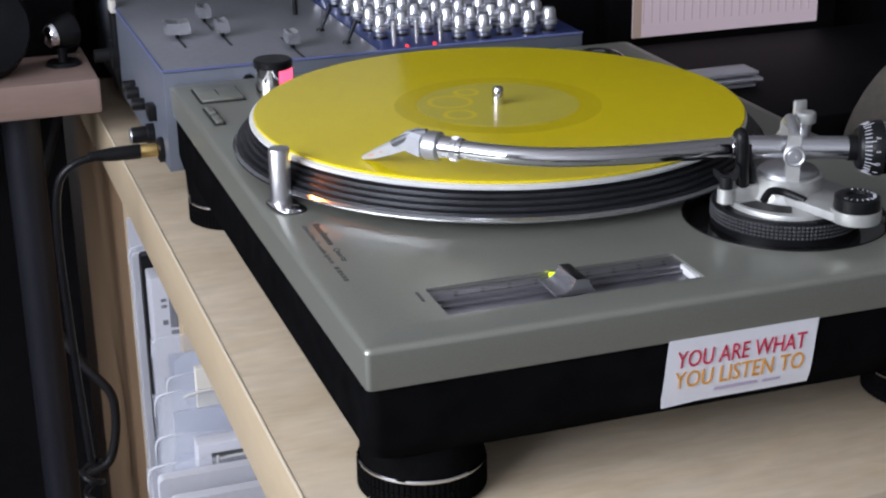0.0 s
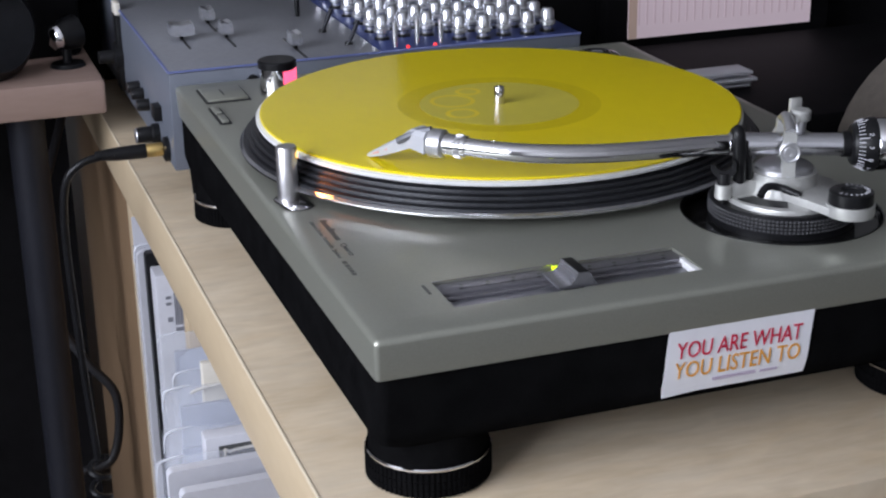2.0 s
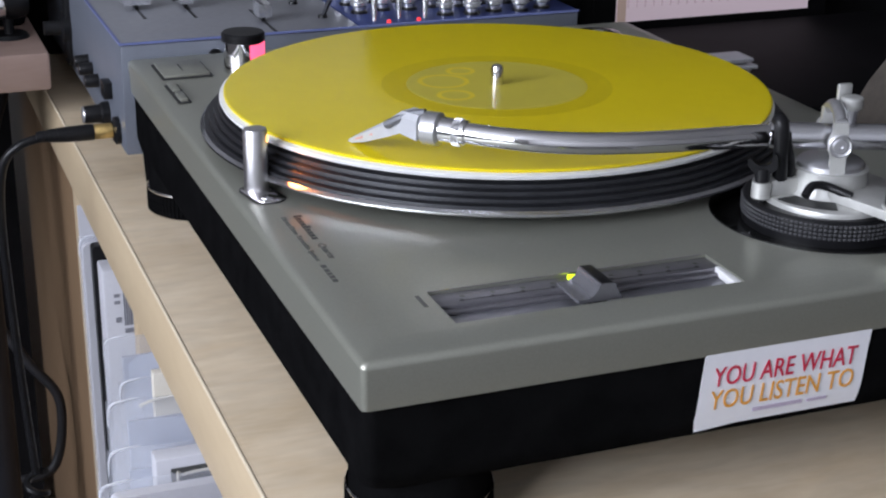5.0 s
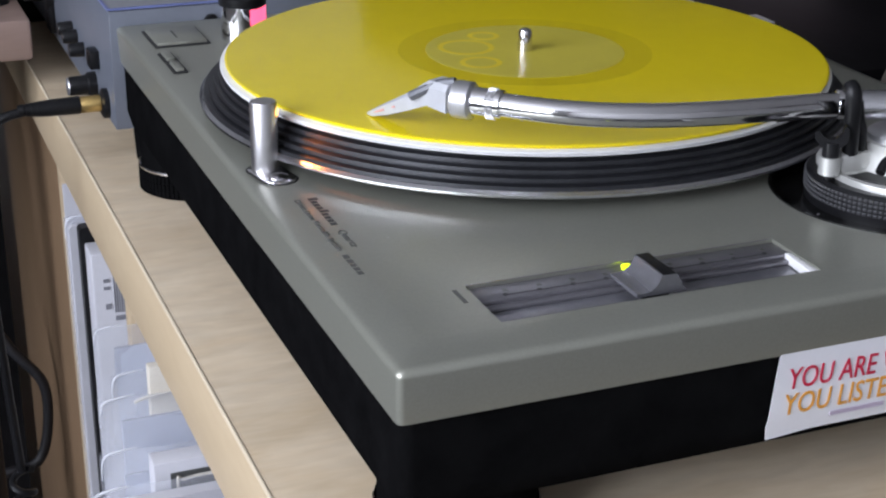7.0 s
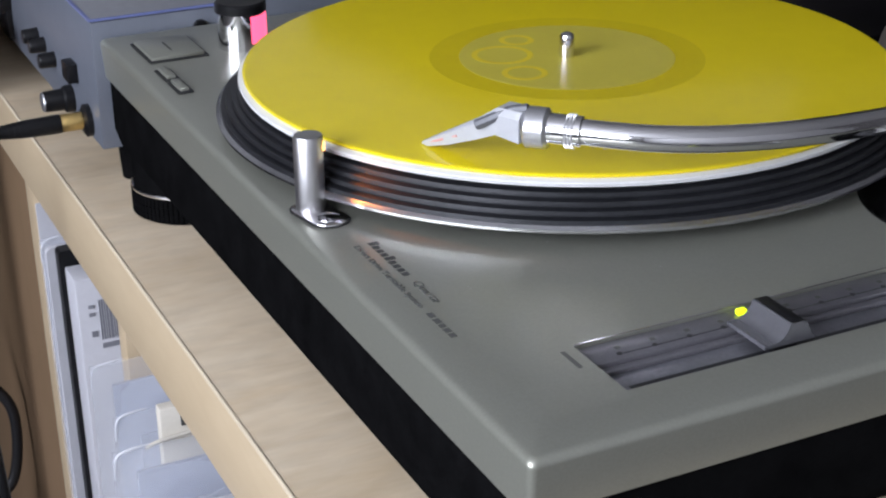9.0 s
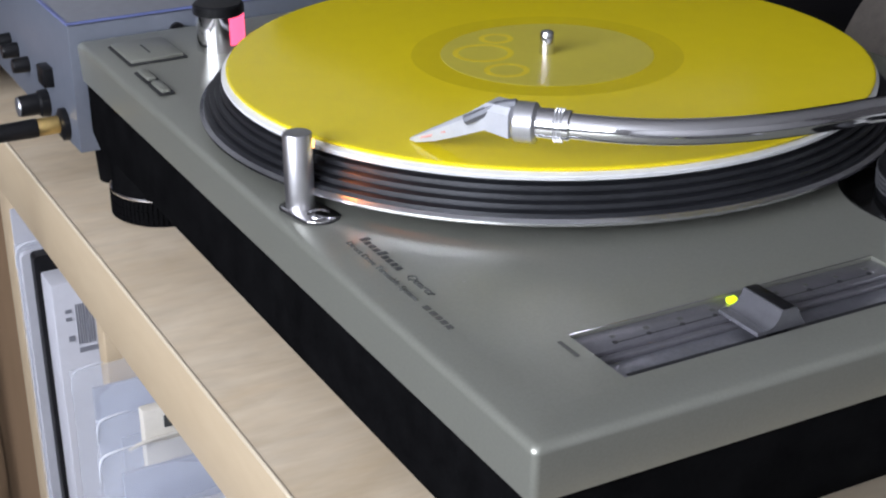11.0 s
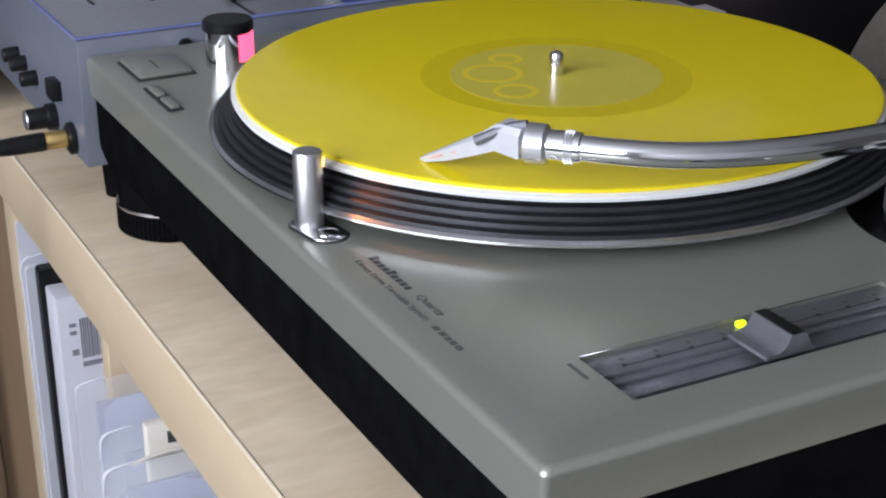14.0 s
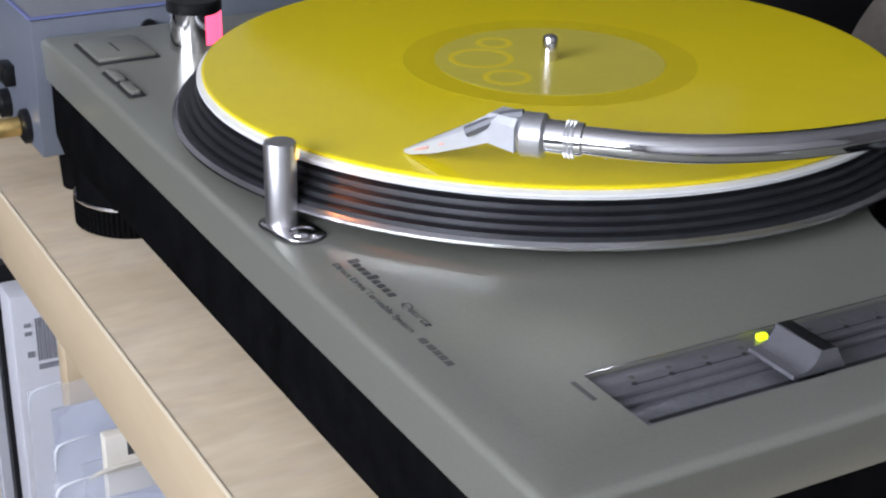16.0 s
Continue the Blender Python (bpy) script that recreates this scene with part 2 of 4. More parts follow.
def smooth_path(pts, per=8):
    pts = [Vector(p) for p in pts]
    out = []
    for i in range(len(pts) - 1):
        p0, p1, p2, p3 = pts[max(i - 1, 0)], pts[i], pts[i + 1], pts[min(i + 2, len(pts) - 1)]
        for k in range(per):
            t = k / per
            out.append(0.5 * ((2 * p1) + (p2 - p0) * t + (2 * p0 - 5 * p1 + 4 * p2 - p3) * t * t + (3 * p1 - p0 - 3 * p2 + p3) * t ** 3))
    return out + [pts[-1]]


def tube(pts, r, n=16, per=8, bm=None):
    path = smooth_path(pts, per)
    own = bmesh.new()
    rings = []
    side = None
    for i, p in enumerate(path):
        d = (path[min(i + 1, len(path) - 1)] - path[max(i - 1, 0)]).normalized()
        if side is None:
            side = d.cross(Vector((0, 0, 1)) if abs(d.z) < 0.9 else Vector((1, 0, 0))).normalized()
        side = (side - d * side.dot(d)).normalized()
        up = d.cross(side)
        rr = r(i / (len(path) - 1)) if callable(r) else r
        rings.append([own.verts.new(p + rr * (math.cos(2 * math.pi * k / n) * side + math.sin(2 * math.pi * k / n) * up)) for k in range(n)])
    for a, b in zip(rings, rings[1:]):
        for k in range(n):
            own.faces.new((a[k], a[(k + 1) % n], b[(k + 1) % n], b[k]))
    own.faces.new(rings[0])
    own.faces.new(rings[-1])
    return join(bm, own)


def prism(outline, z0, z1, bevel=0.0, bm=None, seg=2):
    """An upright prism over an (x, y) outline."""
    own = bmesh.new()
    lo = [own.verts.new((x, y, z0)) for x, y in outline]
    hi = [own.verts.new((x, y, z1)) for x, y in outline]
    own.faces.new(lo)
    own.faces.new(hi)
    n = len(lo)
    for i in range(n):
        own.faces.new((lo[i], lo[(i + 1) % n], hi[(i + 1) % n], hi[i]))
    if bevel:
        rim = [e for e in own.edges if all(v in hi for v in e.verts)]
        bmesh.ops.bevel(own, geom=rim, offset=bevel, segments=seg, profile=0.5, affect="EDGES")
    return join(bm, own)


def rounded(x0, x1, y0, y1, r, n=6):
    out = []
    for cx, cy, a0 in ((x1 - r, y1 - r, 0), (x0 + r, y1 - r, 90), (x0 + r, y0 + r, 180), (x1 - r, y0 + r, 270)):
        for k in range(n + 1):
            a = radians(a0 + 90 * k / n)
            out.append((cx + r * math.cos(a), cy + r * math.sin(a)))
    return out


def lettering(name, body, size, material, parent, m, label="", width=None, shear=0.0, height=0.00015):
    """Flat raised letters; m places their left foot; width stretches the line to that length."""
    cu = bpy.data.curves.new(name, "FONT")
    cu.body, cu.size, cu.extrude, cu.shear, cu.resolution_u = body, size, height, shear, 3
    tmp = new(name, cu)
    me = bpy.data.meshes.new_from_object(tmp)
    bpy.data.objects.remove(tmp)
    xs = [v.co.x for v in me.vertices]
    k = (width / (max(xs) - min(xs))) if width else 1.0
    me.transform(Matrix.Diagonal((k, 1, 1, 1)))
    me.transform(Matrix.Translation(Vector((0, 0, ZD)) - world_loc(parent)) @ m)
    me.materials.clear()
    me.materials.append(material)
    ob = new(name, me)
    ob.parent = parent
    if label:
        ob["label"] = label
    return ob



# ---- the room ----
FZ = -ZD                # floor in deck coordinates
solid("floor", box(-2.1, 2.3, -2.6, 2.7, FZ - 0.05, FZ), M_FLOOR, "dark wooden floor in shade", "floor", "structure")
solid("ceiling", box(-2.1, 2.3, -2.6, 2.7, FZ + 2.5, FZ + 2.6), M_PALE, "plain pale ceiling", "ceiling", "structure")
solid("wall_north", box(-2.1, 2.3, 2.6, 2.7, FZ, FZ + 2.5), M_PALE, "pale painted wall behind the desks", "wall", "structure")
solid("wall_south", box(-2.1, 2.3, -2.7, -2.6, FZ, FZ + 2.5), M_PALE, "pale painted wall", "wall", "structure")
solid("wall_east", box(2.3, 2.4, -2.6, 2.6, FZ, FZ + 2.5), M_WALL, "dark painted wall", "wall", "structure")
# west wall with the window opening
bmw = box(-2.1, -2.0, -2.6, WY0, FZ, FZ + 2.5)
box(-2.1, -2.0, WY1, 2.6, FZ, FZ + 2.5, bm=bmw)
box(-2.1, -2.0, WY0, WY1, FZ, FZ + 0.95, bm=bmw)
box(-2.1, -2.0, WY0, WY1, FZ + 2.28, FZ + 2.5, bm=bmw)
solid("wall_west", bmw, M_PALE, "pale painted wall with a window opening", "wall", "structure")
win = thing("window_1", (-2.05, (WY0 + WY1) / 2, FZ + 0.95), "white framed daylight window", "window", kind="structure")
bmf = box(-2.09, -2.03, WY0, WY0 + 0.06, FZ + 0.95, FZ + 2.28)
WM = (WY0 + WY1) / 2
for y0, y1, z0, z1 in ((WY1 - 0.06, WY1, 0.95, 2.28), (WY0 + 0.06, WY1 - 0.06, 0.95, 1.01), (WY0 + 0.06, WY1 - 0.06, 2.22, 2.28), (WM - 0.03, WM + 0.03, 1.01, 2.22)):
    box(-2.09, -2.03, y0, y1, FZ + z0, FZ + z1, bm=bmf)
part("window_frame", bmf, M_PALE, win)

# ---- the birch shelf unit that carries the turntable and the mixer ----
SX = -0.0238            # front of the shelf unit
unit = thing("shelf_unit", (0.2, 0.35, FZ), "birch veneer shelf unit with thick boards, open at the front", "shelf unit")
part("top_board", box(SX + 0.0011, 0.40, -0.053, 1.25, TZ - 0.045, TZ, 0.0006), [M_BIRCH], unit)
part("edge_band", box(SX, SX + 0.0010, -0.053, 1.25, TZ - 0.045, TZ - 0.0006, 0.0003), M_BIRCHEDGE, unit, "plain warm birch edge band")
# paler rod paints the bright highlight along the rounded edge
part("edge_highlight", rod((SX + 0.0009, -0.0532, TZ - 0.0008), (SX + 0.0009, 1.2502, TZ - 0.0008), 0.0011, 12), mat("birch_highlight", (0.66, 0.565, 0.42), 0.34, vary=0.06, scale=60, stretch=(1, 0.2, 1)), unit, "pale highlight painted along the rounded table edge")
part("bottom_board", box(SX, 0.40, -0.053, 1.25, FZ, FZ + 0.05, 0.0015), M_BIRCH, unit)
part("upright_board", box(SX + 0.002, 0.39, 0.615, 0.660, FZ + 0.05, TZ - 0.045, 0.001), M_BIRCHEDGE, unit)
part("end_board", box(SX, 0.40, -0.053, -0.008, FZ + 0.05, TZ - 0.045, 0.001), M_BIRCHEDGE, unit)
# closed panel stands in for a shaded compartment, shade in its colour
part("side_panel", box(SX + 0.006, 0.39, 0.6605, 1.25, FZ + 0.05, TZ - 0.045, 0.001), M_BIRCH_SHADE, unit, "closed birch panel with shade put into its brown colour")
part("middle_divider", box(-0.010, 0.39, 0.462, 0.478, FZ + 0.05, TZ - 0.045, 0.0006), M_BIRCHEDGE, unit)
part("back_board", box(0.39, 0.40, -0.008, 0.615, FZ + 0.05, TZ - 0.045), M_BIRCH_SHADE, unit)

# ---- turntable ----
CX, CY = 0.1637, 0.2605  # spindle
DX, DY = 0.360, 0.4817   # deck
deck = thing("turntable", (DX / 2, DY / 2, TZ), "silver-grey direct drive turntable with black rubber base", "turntable")


WELL = (0.2585, 0.0792, 0.0545)   # arm well: centre and radius
SLOT = (0.0440, 0.1762, 0.0168, 0.0500)


def deck_plate():
    """Plate with a sloped, rounded rim, a slot for the pitch control and a round well for the arm."""
    bm = bmesh.new()
    rings = []
    for xa, ya, inset, zz in ((-0.0006, -0.0009, 0.0010, -0.0235), (-0.0014, -0.0017, 0.0, -0.0230), (-0.0026, -0.0047, 0.0, -0.0044), (-0.0025, -0.0046, 0.0003, -0.0033), (-0.0020, -0.0041, 0.0010, -0.0022), (-0.0011, -0.0032, 0.0021, -0.0014), (0.0002, -0.0019, 0.0034, -0.00105), (0.0060, 0.0047, 0.0060, -0.00035), (0.0135, 0.0125, 0.0090, 0.0)):
        rings.append([bm.verts.new((x, y, zz)) for x, y in rounded(xa, DX - inset, ya, DY - inset, 0.0028, 5)])
    for a, b in zip(rings, rings[1:]):
        for i in range(len(a)):
            bm.faces.new((a[i], a[(i + 1) % len(a)], b[(i + 1) % len(b)], b[i])).smooth = True
    bm.faces.new(rings[0])
    x0, x1, y0, y1 = SLOT
    holes = [([(x0, y0), (x1, y0), (x1, y1), (x0, y1)], -0.0050), ([(WELL[0] + WELL[2] * math.cos(2 * math.pi * k / 72), WELL[1] + WELL[2] * math.sin(2 * math.pi * k / 72)) for k in range(72)], -0.0040)]
    edges = [bm.edges.get((rings[-1][i], rings[-1][(i + 1) % len(rings[-1])])) for i in range(len(rings[-1]))]
    for pts, depth in holes:
        hi = [bm.verts.new((x, y, 0)) for x, y in pts]
        lo = [bm.verts.new((x, y, depth)) for x, y in pts]
        n = len(hi)
        for i in range(n):
            bm.faces.new((hi[i], hi[(i + 1) % n], lo[(i + 1) % n], lo[i]))
            edges.append(bm.edges.get((hi[i], hi[(i + 1) % n])))
        bm.faces.new(lo)
    bmesh.ops.triangle_fill(bm, use_beauty=True, edges=edges, normal=(0, 0, 1))
    return bm


ob = part("deck_plate", deck_plate(), M_DECK, deck, "grey metallic painted deck plate", smooth=35)
for f in ob.data.polygons:
    if abs(f.normal.z) > 0.999:
        f.use_smooth = False
bmb = bmesh.new()
lo = rounded(0.010, DX - 0.010, 0.007, DY - 0.010, 0.008, 4)
hi = rounded(-0.0003, DX - 0.0012, 0.0003, DY - 0.0012, 0.006, 4)
lev = [(lo, -0.0640), (rounded(0.0015, DX - 0.004, 0.0031, DY - 0.004, 0.008, 4), -0.0605), (hi, -0.052), (hi, -0.0234)]
rings = [[bmb.verts.new((x, y, z)) for x, y in o] for o, z in lev]
for a, b in zip(rings, rings[1:]):
    for i in range(len(a)):
        j = (i + 1) % len(a)
        bmb.faces.new((a[i], a[j], b[j], b[i]))
bmb.faces.new(rings[0])
bmb.faces.new(rings[-1])
part("base", bmb, M_RUBBER, deck, "black rubber base")


def foot(x, y):
    f = part("foot", lathe([(0, TZ), (0.0290, TZ), (0.0312, TZ + 0.002), (0.0312, -0.0792), (0.0300, -0.0788), (0.0300, -0.0785), (0, -0.0785)], (x, y, 0), 72), M_RUBBER, deck, "black ribbed rubber foot")
    part("ring", lathe([(0.0290, -0.0795), (0.0316, -0.0795), (0.0318, -0.0786), (0.0312, -0.0780), (0.0290, -0.0780), (0.0290, -0.0795)], (x, y, 0), 72), M_CHROME, f, "thin chrome ring")
    part("collar", lathe([(0, -0.0785), (0.0302, -0.0785), (0.0302, -0.058), (0, -0.058)], (x, y, 0), 64), M_RUBBER, f)
    # fine ribs round the foot
    bm = bmesh.new()
    n = 72
    for i in range(n):
        a = 2 * math.pi * i / n
        c, s = math.cos(a), math.sin(a)
        for z0, z1 in ((-0.0935, -0.0898), (-0.0891, -0.0854), (-0.0847, -0.0802)):
            vs = []
            for rr, w in ((0.0312, 0.0010), (0.0319, 0.0006)):
                for z in (z0, z1):
                    for sg in (-1, 1):
                        vs.append(bm.verts.new((x + rr * c - sg * w * s, y + rr * s + sg * w * c, z)))
            for q in ((4, 5, 7, 6), (0, 1, 5, 4), (2, 3, 7, 6), (0, 2, 6, 4), (1, 3, 7, 5)):
                bm.faces.new([vs[k] for k in q])
    part("ribs", bm, M_RUBBER, f, smooth=0)


for fx, fy in ((0.036, 0.036), (DX - 0.036, 0.036), (0.032, DY - 0.032), (DX - 0.036, DY - 0.032)):
    foot(fx, fy)

# platter: bright lower ring, black ridged side
PR = 0.1630
part("platter_ring", lathe([(0.120, 0.0050), (PR - 0.0010, 0.0050), (PR + 0.0004, 0.0060), (PR + 0.0004, 0.0070), (PR - 0.0014, 0.0082), (0.120, 0.0082)], (CX, CY, 0), 160), M_STEEL, deck, "polished aluminium platter rim", 20)
prof = [(0.100, 0.0080), (PR - 0.0014, 0.0080)]
z, r = 0.0080, PR - 0.0014
for k in range(4):
    prof += [(r - 0.0003, z + 0.0003), (r - 0.0006, z + 0.0019), (r - 0.0038, z + 0.0022), (r - 0.0038, z + 0.0027)]
    z += 0.0028
    r -= 0.0026
prof += [(r, z), (r - 0.0012, z + 0.0009), (0.100, z + 0.0009)]
platter = part("platter", lathe(prof, (CX, CY, 0), 160), M_PLATTER, deck, "black ridged platter", 25)
PT = z + 0.0009
part("spindle", lathe([(0.0, PT), (0.0075, PT), (0.0075, PT + 0.0032), (0.0036, PT + 0.0034), (0.0036, PT + 0.0135), (0.0030, PT + 0.0152), (0.0016, PT + 0.0160), (0, PT + 0.0162)], (CX, CY, 0), 32), M_CHROME, deck, "polished steel spindle")

mat_t = 0.0026
slip = thing("slipmat", (CX, CY, PT), "white slipmat under the record on the platter", "slipmat")
for nm, r_out, z0, z1 in (("lower_sheet", 0.1512, PT + 0.0002, PT + 0.0011), ("upper_felt", 0.1518, PT + 0.0013, PT + mat_t)):
    part(nm, lathe([(0.0078, z0), (r_out - 0.0004, z0), (r_out, z0 + 0.0003), (r_out, z1 - 0.0003), (r_out - 0.0004, z1), (0.0078, z1), (0.0078, z0)], (CX - 0.0012, CY - 0.0013, 0), 160), M_WHITEMAT, slip)
part("middle_layer", lathe([(0.0078, PT + 0.0011), (0.1506, PT + 0.0011), (0.1506, PT + 0.0013), (0.0078, PT + 0.0013), (0.0078, PT + 0.0011)], (CX - 0.0012, CY - 0.0013, 0), 128), M_BARCODE, slip, "thin grey parting line")
RZ = PT + mat_t + 0.0002
rec = thing("record", (CX, CY, RZ), "translucent yellow vinyl record lying on the platter", "record")
RT = RZ + 0.0020
part("disc", lathe([(0.0037, RZ), (0.1495, RZ), (0.1503, RZ + 0.0008), (0.1503, RZ + 0.0014), (0.1494, RT - 0.0002), (0.1480, RT - 0.0001), (0.0037, RT - 0.0001), (0.0037, RZ)], (CX, CY, 0), 192), M_VINYL, rec, "yellow vinyl disc", 8, loc=(CX, CY, RT))
part("runout", lathe([(0.0480, RT - 0.0002), (0.0640, RT - 0.0002), (0.0640, RT - 0.00006), (0.0480, RT - 0.00006), (0.0480, RT - 0.0002)], (CX, CY, 0), 128), M_RUNOUT, rec, "smooth ungrooved run-out band", 8)
LBL = part("label", lathe([(0.0037, RT - 0.0001), (0.0502, RT - 0.0001), (0.0500, RT + 0.00002), (0.0037, RT + 0.00002), (0.0037, RT - 0.0001)], (CX, CY, 0), 96), M_VLABEL, rec, "olive yellow printed label", 8)
bm = bmesh.new()
for a0, rr, rad in ((150, 0.030, 0.0145), (205, 0.033, 0.0105), (105, 0.034, 0.0085)):
    cx, cy = CX + rr * math.cos(radians(a0)), CY + rr * math.sin(radians(a0))
    lathe([(rad - 0.0028, RT), (rad, RT), (rad, RT + 0.00006), (rad - 0.0028, RT + 0.00006), (rad - 0.0028, RT)], (cx, cy, 0), 40, bm=bm)
part("label_print", bm, M_VLABEL2, LBL, "bright yellow curls printed on the label")

# pop-up target lamp
px, py = 0.0100, 0.1982
lamp = part("target_lamp", lathe([(0, 0.0), (0.0060, 0.0), (0.0060, 0.0312), (0.0056, 0.0320), (0, 0.0322)], (px, py, 0), 40), M_BRUSHED, deck, "brushed steel pop-up target lamp")
out = []
for k in range(24):
    a = 2 * math.pi * k / 24
    c, s = math.cos(a), math.sin(a)
    off = -0.0125 if s < 0 else 0.0
    out.append((px + 0.0080 * c + (0.0025 if s < 0 else 0), py + 0.0080 * s + off))
part("lamp_plate", prism(out, 0.0002, 0.0010, 0.0003), M_CHROME, lamp, "chrome surround with a push button")
part("lamp_gap", prism([(px + (x - px) * 1.07, py - 0.006 + (y - py + 0.006) * 1.06) for x, y in out], 0.0001, 0.0004), M_DARK, lamp)
part("push_button", lathe([(0, 0.0008), (0.0046, 0.0008), (0.0046, 0.0014), (0.0038, 0.0010), (0, 0.0006)], (px + 0.0025, py - 0.0125, 0), 28), M_CHROME, lamp)

lens = part("lamp_lens", lathe([(0, 0), (0.0022, 0), (0.0020, 0.0006), (0, 0.0008)], (px + 0.0053, py - 0.0022, 0.0272), 16, direction=(0.97, -0.2, -0.1)), mat("warm_lamp_lens", (0.9, 0.6, 0.3), 0.3, emit=(1.0, 0.45, 0.14), power=3.0), lamp, "small warm lamp lens")
spot = bpy.data.lights.new("target_lamp_light", "SPOT")
spot.energy, spot.color, spot.spot_size, spot.spot_blend, spot.shadow_soft_size = 0.22, (1.0, 0.25, 0.05), radians(48), 1.0, 0.004
spot_ob = new("target_lamp_light", spot)
spot_ob.matrix_world = look((px + 0.0064, py - 0.0056, ZD + 0.0250), (px + 0.0215, py - 0.0205, ZD + 0.0130))
# start button, two speed buttons, strobe tower
for nm, x0, x1, y0, y1 in (("start_button", 0.0080, 0.0400, 0.4175, 0.4570), ("speed_button", 0.0062, 0.0143, 0.3850, 0.4055), ("speed_button", 0.0062, 0.0143, 0.3630, 0.3835)):
    g = part(nm, box(x0 + 0.0019, x1 - 0.0016, y0 + 0.0030, y1 - 0.0008, 0.0, 0.0022, 0.0006), M_DECK, deck, "grey push button")
    # dark plate paints the shade round the button, widest on the near side
    part("button_gap_shade", prism(rounded(x0, x1, y0, y1, 0.001, 2), 0.00015, 0.0005), M_DARK, g)
part("button_mark", box(0.0225, 0.0235, 0.4300, 0.4460, 0.0022, 0.0024), M_PRINT, deck)
tx, ty = 0.0615, 0.4270
tower = part("strobe_tower", lathe([(0, 0.0), (0.0128, 0.0), (0.0128, 0.0195), (0, 0.0195)], (tx, ty, 0), 48), M_CHROME, deck, "chrome strobe tower")
part("power_knob", lathe([(0, 0.0195), (0.0136, 0.0195), (0.0138, 0.0202), (0.0136, 0.0240), (0.0126, 0.0250), (0, 0.0252)], (tx, ty, 0), 48), M_BLACK, tower, "black rotary power switch")
bm = bmesh.new()
arc = [(tx + 0.0133 * math.cos(radians(a)), ty + 0.0133 * math.sin(radians(a))) for a in range(-85, -9, 5)]
lo_ = [bm.verts.new((x, y, 0.004)) for x, y in arc]
hi_ = [bm.verts.new((x, y, 0.0185)) for x, y in arc]
inn = [bm.verts.new((tx + (x - tx) * 0.96, ty + (y - ty) * 0.96, 0.0185)) for x, y in arc]
for i in range(len(arc) - 1):
    bm.faces.new((lo_[i], lo_[i + 1], hi_[i + 1], hi_[i]))
    bm.faces.new((hi_[i], hi_[i + 1], inn[i + 1], inn[i]))
part("strobe_window", bm, M_RED, tower, "glowing red strobe window")

# pitch control: scale strip, sunk track, sliding knob, green light
part("scale_strip", box(0.0442, 0.1760, 0.0370, 0.0496, -0.0049, -0.0012, 0.0003), M_SLOT, deck, "grey pitch scale strip")
part("strip_border", box(0.0442, 0.1760, 0.0498, 0.0502, 0.0001, 0.0003), M_CHROME, deck)
part("pitch_track", box(0.0442, 0.1760, 0.0170, 0.0333, -0.0049, -0.0042, 0.0001), mat("track_grey", (0.23, 0.23, 0.255), 0.30, 0.6, vary=0.2, scale=90), deck, "dark sunk slider track")
part("track_ridge", box(0.0442, 0.1760, 0.0334, 0.0369, -0.0049, -0.0026, 0.0008), M_SLOT, deck)
part("track_groove", box(0.0500, 0.1680, 0.0233, 0.0248, -0.0043, -0.0040), M_DARK, deck)
for k in range(9):
    if k == 4:
        continue
    x = 0.0560 + k * 0.0138
    part("scale_mark", lathe([(0, -0.0013), (0.0010, -0.0013), (0.0010, -0.0010), (0, -0.0010)], (x, 0.0404, 0), 12), M_DARK, deck)
part("scale_line", box(0.0560, 0.1670, 0.0398, 0.0402, -0.0013, -0.0011), M_DARK, deck)
for k in range(9):
    if k != 4:
        part("scale_figure", box(0.0566 + k * 0.0138, 0.0584 + k * 0.0138, 0.0434, 0.0452, -0.0013, -0.0011), M_FAINT, deck)
bmk = bmesh.new()
prof_k = [(0.0990, -0.0008), (0.1200, -0.0008), (0.1184, 0.0010), (0.1172, 0.0032), (0.1162, 0.0052), (0.1156, 0.0062), (0.1148, 0.0066), (0.1094, 0.0066), (0.1090, 0.0063), (0.1086, 0.0050), (0.1077, 0.0034), (0.1064, 0.0019), (0.1046, 0.0009), (0.1024, 0.0005), (0.0992, 0.0005)]
ends = []
for y in (0.0198, 0.0408):
    ends.append([bmk.verts.new((x, y, zz)) for x, zz in prof_k])
bmk.faces.new(ends[0])
bmk.faces.new(ends[1])
for i in range(len(prof_k)):
    j = (i + 1) % len(prof_k)
    bmk.faces.new((ends[0][i], ends[0][j], ends[1][j], ends[1][i]))
part("pitch_knob", bmk, mat("dark_knob_metal", (0.26, 0.26, 0.285), 0.26, 0.7, vary=0.08, scale=150), deck, "grey sliding pitch knob", smooth=28)
part("knob_top", box(0.1096, 0.1148, 0.0200, 0.0406, 0.0064, 0.0069, 0.0002), M_BLACK, deck, "dark grip on the pitch knob")
part("knob_stem", box(0.1040, 0.1130, 0.0210, 0.0251, -0.0042, -0.0007), M_BLACK, deck)
# white wedge: the window light on the slot's end wall, as colour
part("track_end_lit", prism([(0.1718, 0.0171), (0.1760, 0.0171), (0.1760, 0.0368), (0.1735, 0.0368)], -0.0040, -0.0004, 0.0004), M_WHITEMAT, deck, "white wedge painted as the window-lit end of the slider track")
part("pitch_light", box(0.1068, 0.1104, 0.0448, 0.0472, -0.0013, 0.0008, 0.0005), M_LED, deck, "glowing yellow-green pitch light")
